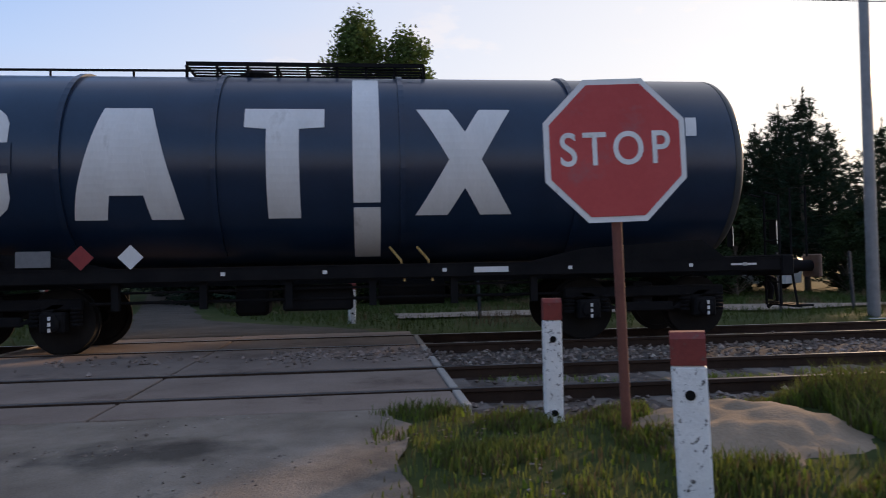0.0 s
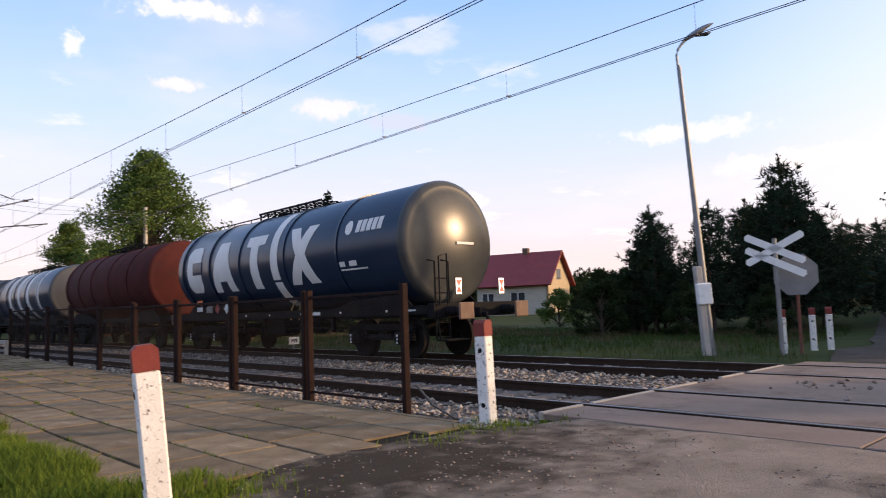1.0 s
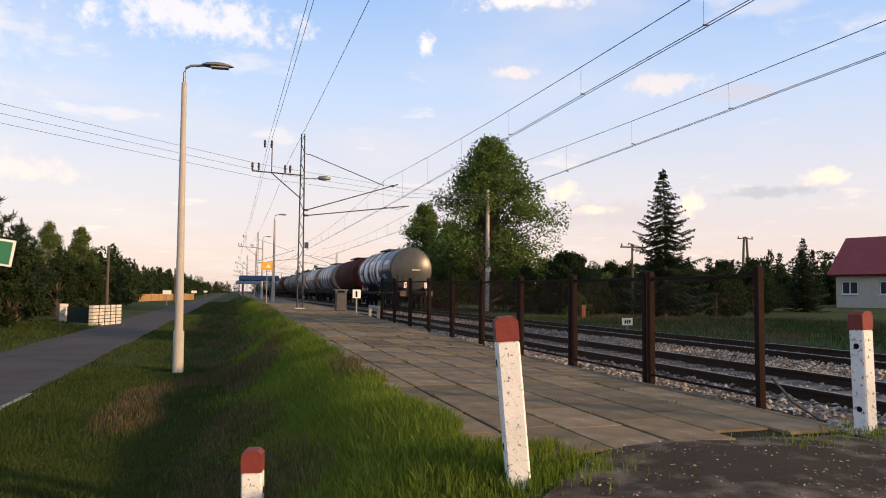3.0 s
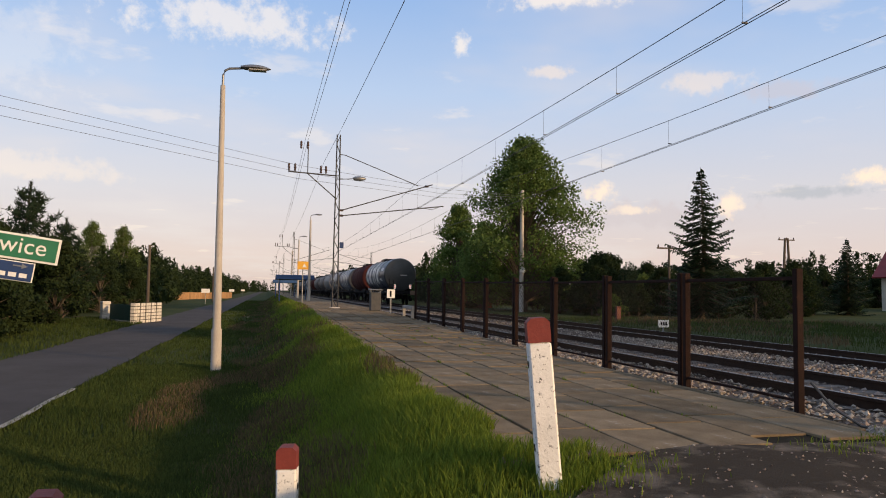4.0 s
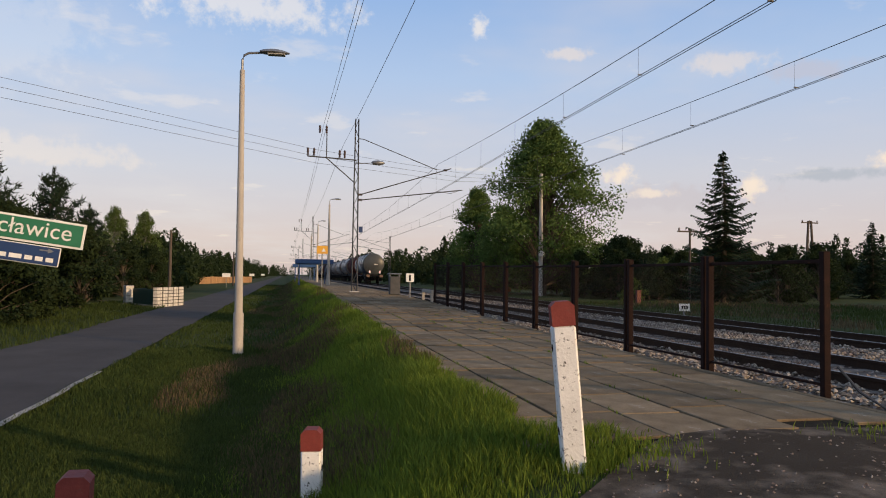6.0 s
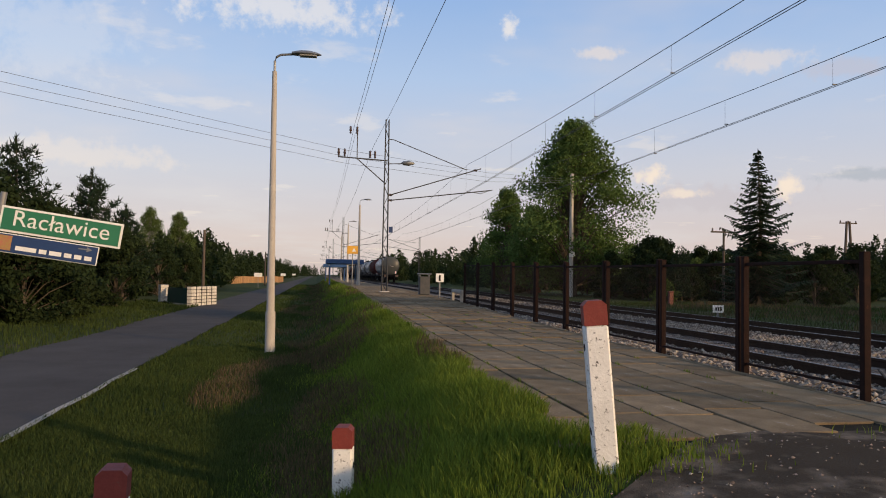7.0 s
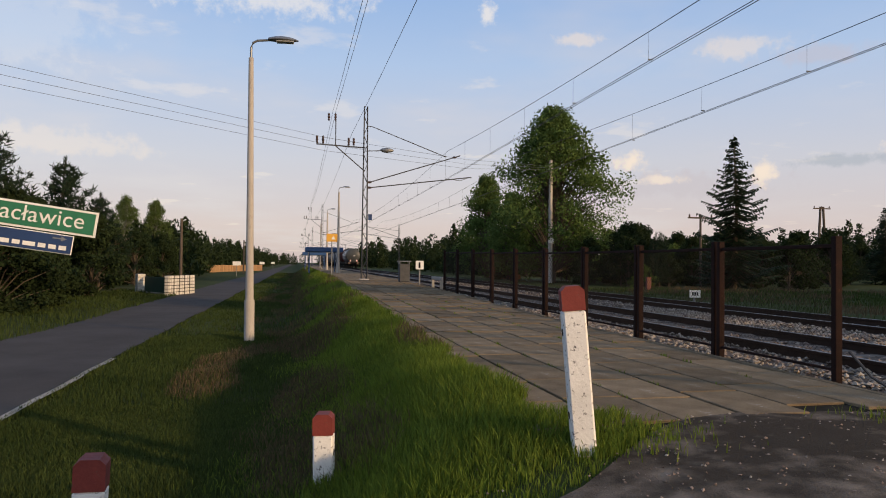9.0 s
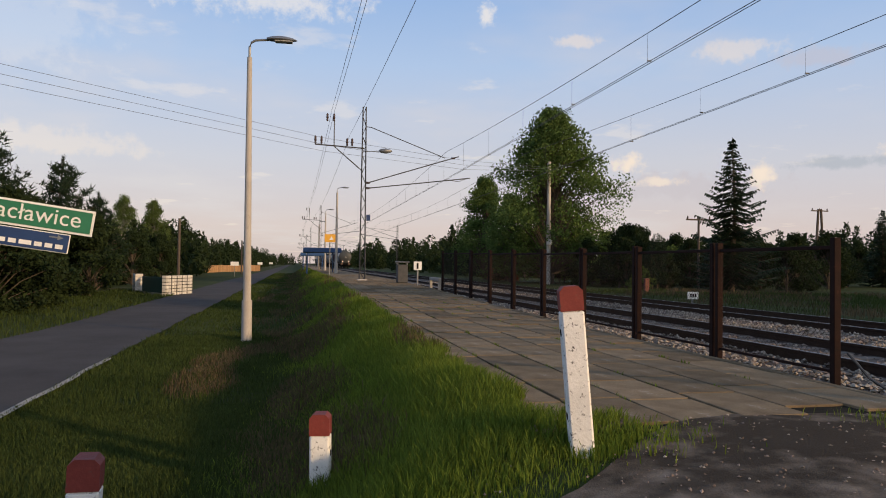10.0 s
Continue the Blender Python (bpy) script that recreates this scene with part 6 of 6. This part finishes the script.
    part("coupling", Shape().tube([(0, 0.6, 1.0), (0, 0.3, 0.98), (0, 0.2, 0.7), (0.03, 0.22, 0.5)], 0.05, 8).box(-0.1, 0.1, 0.4, 0.62, 0.9, 1.12, 0.02), WAGON_BLACK, w)
    part("brake_hose", Shape().tube([(-0.35, 0.6, 0.95), (-0.36, 0.35, 0.85), (-0.33, 0.3, 0.5), (-0.2, 0.4, 0.38)], 0.03, 8), WAGON_BLACK, w)
    part("plate_row", Shape().box(0.0, 0.55, s0 - 0.40, s0 - 0.385, 2.60, 2.66), MARK_WHITE, w, "white bar of small numbers")
    for sx in (-0.62, 0.75):
        tb = part("tail_board", Shape().box(sx - 0.09, sx + 0.09, 0.50, 0.506, 1.42, 1.78, 0.002), TAIL_WHITE_GLOW, w, "tail board, white with red triangles, its reflection put in as a glow")
        part("board_back", Shape().box(sx - 0.09, sx + 0.09, 0.508, 0.53, 1.41, 1.79, 0.004), WAGON_BLACK, tb, "black back of the board")
        part("red_mark", Shape().slab([(-0.075, -0.13), (0.075, -0.13), (0, 0)], Matrix(((1, 0, 0, sx), (0, 0, -1, 0.497), (0, 1, 0, 1.60), (0, 0, 0, 1))), 0.006).slab([(-0.075, 0.13), (0, 0), (0.075, 0.13)], Matrix(((1, 0, 0, sx), (0, 0, -1, 0.497), (0, 1, 0, 1.60), (0, 0, 0, 1))), 0.006), TAIL_RED_GLOW, tb)


TRAIN = []


def build_train():
    first = tank_wagon("last wagon, dark blue tank with large white painted blocks", TANK_BLUE, TANK_END, 15.1, [], True)
    rear_details(first, 15.1)
    TRAIN.append((first, 0.0))
    off = 15.1
    red = tank_wagon("rusty red-brown bogie tank wagon", TANK_RED, TANK_RED, 13.6, [], False)
    TRAIN.append((red, off))
    off += 13.6
    banded = tank_wagon("dark blue tank wagon with white bands", TANK_BLUE, TANK_DARK, 15.1, [(3.6 + 2.1 * k, 0.55) for k in range(4)], False)
    grey = tank_wagon("pale grey bogie tank wagon", TANK_GREY, TANK_GREY, 14.2, [], False)
    dark = tank_wagon("soiled black bogie tank wagon", TANK_DARK, TANK_DARK, 14.2, [], False)
    used = set()
    for ob, step in ((banded, 15.1), (banded, 15.1), (grey, 14.2), (dark, 14.2), (dark, 14.2), (red, 13.6), (dark, 14.2), (banded, 15.1), (dark, 14.2), (dark, 14.2), (grey, 14.2), (dark, 14.2)):
        w = ob if ob.name not in used and ob is not red else copy_thing(ob, pose(TRACK_X, 0, 0))
        used.add(ob.name)
        TRAIN.append((w, off))
        off += step


build_train()

# the last wagon's rear tank rim along the track, second by second
RIM = [(0.0, -10.75), (0.3, -5.3), (0.5, -1.7), (0.7, 2.0), (1.0, 7.35), (1.3, 12.6), (1.5, 16.05), (2.0, 24.6), (2.5, 33.1), (3.0, 41.5), (3.5, 49.9), (4.0, 58.2), (4.5, 66.6), (5.0, 75.1), (5.5, 83.7), (6.0, 92.4), (7.0, 110.0), (8.0, 127.8), (9.0, 145.7), (10.0, 163.8)]


def motions():
    for w, off in TRAIN:
        walk(w, [(t, pose(TRACK_X, y - 1.55 + off, 0.0)) for t, y in RIM])


# ---- platform, slabs, stones, grass ----
def build_platform():
    s = Shape()
    ys = list(np.arange(-0.22, 60, 1.0)) + list(np.arange(60, 330, 10))
    for y in ys:
        z = platform_z(y)
        for x, dz in ((-5.34, -0.5), (-5.19, -0.020), (-1.72, -0.020), (-1.62, -0.6)):
            s.v.append((x + 0.0035 * max(y, 0), y, z + dz))
    s.f = [(4 * j + i, 4 * j + i + 1, 4 * j + i + 5, 4 * j + i + 4) for j in range(len(ys) - 1) for i in range(3)]
    s.f += [(0, 1, 2, 3)]
    base = structure("platform", s, SOIL, "low platform paved with worn concrete slabs", "platform", smooth=30)
    w, d = 0.555, 0.93
    cols = [-5.19 + k * (w + 0.03) for k in range(6)]
    me = Shape().box(-w / 2, w / 2, -d / 2, d / 2, -0.07, 0.0, 0.005).mesh("slab")
    me.materials.append(SLAB)
    r = random.Random(3)
    far = Shape()
    for j in range(400):
        y = 0.30 + j * (d + 0.03)
        for k, x in enumerate(cols):
            if j > 200 and j % 2:
                continue
            xx, yy = x + w / 2 + 0.0035 * y, y + (-0.02, 0.10, 0.0, 0.20, 0.52, 0.30)[k]
            z = platform_z(yy) + r.uniform(-0.005, 0.004)
            if j < 50:
                ob = part("slab", me, SLAB, base)
                ob.matrix_basis = pose(xx, yy, z, r.uniform(-0.2, 0.2), r.uniform(-0.25, 0.25), r.uniform(-0.9, 0.9))
            else:
                far.box(xx - w / 2, xx + w / 2, yy - d / 2, yy + d / 2, z - 0.05, z)
    tagged(part("far_slabs", far, SLAB_FAR, base), kind="stuff")
    edge = Shape()
    me = Shape().box(-0.05, 0.05, -0.74, 0.74, -0.25, 0.02, 0.012).mesh("edge_stone")
    me.materials.append(SLAB)
    for j in range(40):
        y = 1.15 + j * 1.5
        ob = part("edge_stone", me, SLAB, base)
        ob.matrix_basis = pose(-1.67, y, platform_z(y) - 0.01 + r.uniform(-0.01, 0.01), 0, 0, r.uniform(-0.6, 0.6))


build_platform()


def stone_field(name, spots, material, size, label):
    """Loose stones: small uneven eight-cornered lumps, joined."""
    r = random.Random(11)
    s = Shape()
    vs, fs = [], []
    corner = [(1, 0, 0), (-1, 0, 0), (0, 1, 0), (0, -1, 0), (0, 0, 1), (0, 0, -1)]
    tri = [(0, 2, 4), (2, 1, 4), (1, 3, 4), (3, 0, 4), (2, 0, 5), (1, 2, 5), (3, 1, 5), (0, 3, 5)]
    for x, y, z in spots:
        k = size * r.uniform(0.55, 1.35)
        a = r.uniform(0, math.tau)
        c, sn = math.cos(a), math.sin(a)
        ax, ay, az = k * r.uniform(0.7, 1.3), k * r.uniform(0.7, 1.2), k * r.uniform(0.5, 0.9)
        o = len(vs)
        for px, py, pz in corner:
            qx, qy, qz = px * ax + r.uniform(-0.35, 0.35) * k, py * ay + r.uniform(-0.35, 0.35) * k, pz * az + r.uniform(-0.3, 0.3) * k
            vs.append((x + qx * c - qy * sn, y + qx * sn + qy * c, z + qz))
        fs += [(o + i, o + j, o + l) for i, j, l in tri]
    s.v, s.f = vs, fs
    return structure(name, s, material, label, "stones", kind="stuff")


def build_stones():
    r = random.Random(5)
    pale, brown = [], []

    def bedz(x):
        return -0.135 if x > -0.9 else -0.20 + (x + 1.4) * 0.1

    for y0, y1, dens in ((0.12, 14, 120), (14, 45, 34), (-16, -6.2, 80)):
        n = int((y1 - y0) * 8.2 * dens)
        for _ in range(n):
            x, y = r.uniform(-1.5, 6.8), r.uniform(y0, y1)
            if min(abs(x - q) for q in RAIL_X) < 0.08:
                continue
            between = 0.1 < x < 1.4 or 4.1 < x < 5.4
            if between and r.random() < 0.55:
                continue
            edge = x < -0.05 or 1.5 < x < 4.0
            z = -0.145 + (0.02 if edge else -0.01) - (0.08 if x < -1.1 else 0) - (0.12 if x > 6.2 else 0)
            (pale if (edge and r.random() < 0.75 and y > -1) or r.random() < 0.15 else brown).append((x, y, z + r.uniform(-0.015, 0.02)))
    for _ in range(330):
        x, y = r.gauss(2.9, 0.35), r.uniform(-6.0, -1.0) if r.random() < 0.3 else r.uniform(-6.1, -4.0)
        brown.append((x, y, 0.0))
    for _ in range(420):
        x, y = r.uniform(-1.75, -0.8), r.uniform(0.0, 0.5)
        pale.append((x, y, ground_z(x, y) + 0.03))
    stone_field("ballast_stones", pale, STONE, 0.034, "pale loose ballast stones")
    stone_field("brown_ballast_stones", brown, STONE_BROWN, 0.034, "rusty brown ballast stones between the rails")
    grit = []
    for _ in range(9000):
        x, y = r.uniform(-9, -0.9), r.uniform(-6.3, -0.3)
        if noise.noise(Vector((x * 0.9, y * 0.9, 2))) > -0.05:
            grit.append((x, y, ground_z(x, y) + 0.028))
    for _ in range(1500):
        x, y = r.uniform(-5, -1.2), r.uniform(-1.9, 0.1)
        grit.append((x, y, ground_z(x, y) + 0.026))
    stone_field("grit", grit[::14], STONE, 0.010, "small pale grit on the lane")
    stone_field("dark_grit", grit[1::4], STONE_BROWN, 0.010, "small loose grit on the lane")


build_stones()


def blades(name, spots, material, label, hmin, hmax, wide=0.0036):
    r = random.Random(21)
    vs, fs = [], []
    for x, y, z, k in spots:
        h = r.uniform(hmin, hmax) * k
        a = r.uniform(0, math.tau)
        dx, dy = math.cos(a), math.sin(a)
        b = r.uniform(0.1, 0.6) * h
        la = r.uniform(0, math.tau)
        lx, ly = math.cos(la) * b, math.sin(la) * b
        w = wide * r.uniform(0.7, 1.5) * (1 + 0.06 * max(0.0, math.hypot(x + 6.8, y + 4.8) - 6))
        o = len(vs)
        vs += [(x - dx * w, y - dy * w, z - 0.02), (x + dx * w, y + dy * w, z - 0.02), (x + lx * 0.4 + dx * w * 0.8, y + ly * 0.4 + dy * w * 0.8, z + h * 0.6), (x + lx * 0.4 - dx * w * 0.8, y + ly * 0.4 - dy * w * 0.8, z + h * 0.6), (x + lx, y + ly, z + h * 0.92)]
        fs += [(o, o + 1, o + 2, o + 3), (o + 3, o + 2, o + 4)]
    s = Shape()
    s.v, s.f = vs, fs
    return structure(name, s, material, label, "grass", kind="stuff")


def build_grass():
    r = random.Random(9)
    green, old, dry, rough, weeds = [], [], [], [], []

    def on_road(x, y):
        return -13.3 < x < -10.1 or (y < lane_north(x) + 0.03 and y > -6.4 and x > -10.2)

    # the verge between road and platform
    for y0, y1, n, wide in ((-2.4, 0.2, 62000, 1), (0.2, 5, 115000, 1), (5, 14, 70000, 1.6), (14, 40, 40000, 3), (40, 120, 30000, 4)):
        for _ in range(n):
            x, y = r.uniform(-10.1, -4.4), r.uniform(y0, y1)
            if on_road(x, y) or (x > -5.0 + 0.25 * noise.noise(Vector((0, y * 1.3, 0))) + 0.0035 * y and y > 0.2):
                continue
            if y < lane_north(x) + 0.4 and r.random() < 0.6:
                continue
            dn = 0.8 * noise.noise(Vector((x * 0.9, y * 0.35, 8))) + 0.34 * (1 - abs(x + 6.8) / 1.0) - 0.45 * (1 - smooth01((y - 1.5) / 3))
            tall = (0.45 + 0.4 * smooth01((x + 7.0) / 1.4)) * (0.6 + 0.4 * smooth01((y - lane_north(x)) / 0.9 if y < 0.5 else 1.0))
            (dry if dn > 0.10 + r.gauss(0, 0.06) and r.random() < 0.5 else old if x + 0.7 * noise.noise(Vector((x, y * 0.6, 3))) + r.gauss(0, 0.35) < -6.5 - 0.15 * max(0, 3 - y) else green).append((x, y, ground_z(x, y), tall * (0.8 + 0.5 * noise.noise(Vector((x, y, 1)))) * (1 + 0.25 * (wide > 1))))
    # round the posts and along the lane
    for cx, cy, rad, n in ((-4.85, -0.42, 0.22, 900), (-4.55, -0.35, 0.45, 500), (-1.5, 0.0, 0.5, 420), (-0.95, -0.05, 0.4, 320), (-2.4, -0.15, 0.35, 90)):
        for _ in range(n):
            x, y = r.gauss(cx, rad * 0.6), r.gauss(cy, rad * 0.42)
            green.append((x, y, ground_z(x, y) + 0.01, 0.36))
    # tufts in the platform's joints
    for _ in range(80):
        k, cy = r.randrange(1, 6), r.uniform(0.3, 16)
        cx = -5.205 + 0.585 * k + 0.0035 * cy
        for _ in range(9):
            y = cy + r.gauss(0, 0.07)
            green.append((cx + r.gauss(0, 0.008), y, platform_z(y) - 0.02, 0.22))
    # by the stop sign
    for _ in range(70000):
        x, y = r.uniform(-5.5, -0.9), r.uniform(-10.5, -5.2)
        edge = lane_south(x) + 0.12 * noise.noise(Vector((x * 3, y * 3, 2)))
        if y > edge + 0.22 or (y > edge - 0.2 and r.random() < 0.45) or (y > edge and r.random() < 0.5):
            continue
        if math.hypot((x + 2.15) / 1.1, (y + 7.75) / 1.0) < 0.75 + 0.3 * noise.noise(Vector((x * 2, y * 2, 5))):
            continue
        patch = noise.noise(Vector((x * 1.6, y * 1.6, 1)))
        if patch < 0.02 and r.random() < 0.85 and y > -8.2:
            continue
        tall = 0.22 + 0.42 * max(patch, 0.0) + 0.85 * smooth01((-8.3 - y) / 0.6)
        (rough if r.random() < 0.10 else dry if r.random() < 0.22 - 0.2 * patch else weeds).append((x, y, ground_z(x, y) + 0.02, tall))
    # between tracks and beyond
    for _ in range(5000):
        x, y = r.uniform(0.2, 1.3), r.uniform(-15, -6.3)
        if noise.noise(Vector((x * 2, y, 4))) > 0.1:
            green.append((x, y, -0.15, 0.35))
    for _ in range(52000):
        x, y = r.uniform(6.7, 24), r.uniform(-24, 30)
        if abs(y - lane_mid(x)) < 2.9 - 1.1 * smooth01((x - 8) / 9) or (10.7 < x < 13.1 and y < -6):
            continue
        (dry if noise.noise(Vector((x * 0.4, y * 0.4, 6))) > 0.22 else old).append((x, y, ground_z(x, y), 0.9))
    for _ in range(14000):
        x, y = r.uniform(-17, -13.1), r.uniform(6, 40)
        old.append((x, y, ground_z(x, y), 0.8))
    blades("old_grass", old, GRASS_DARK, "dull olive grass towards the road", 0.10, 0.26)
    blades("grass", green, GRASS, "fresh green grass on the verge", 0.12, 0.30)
    blades("dry_grass", dry, DRY_GRASS, "dry brown grass among the green", 0.15, 0.36)
    blades("weeds", weeds, WEEDS, "soft yellow-green weeds on the crossing's verge", 0.10, 0.34, 0.0045)
    blades("rough_grass", rough, GRASS, "coarse weeds by the stop sign", 0.10, 0.22, 0.009)


build_grass()


motions()
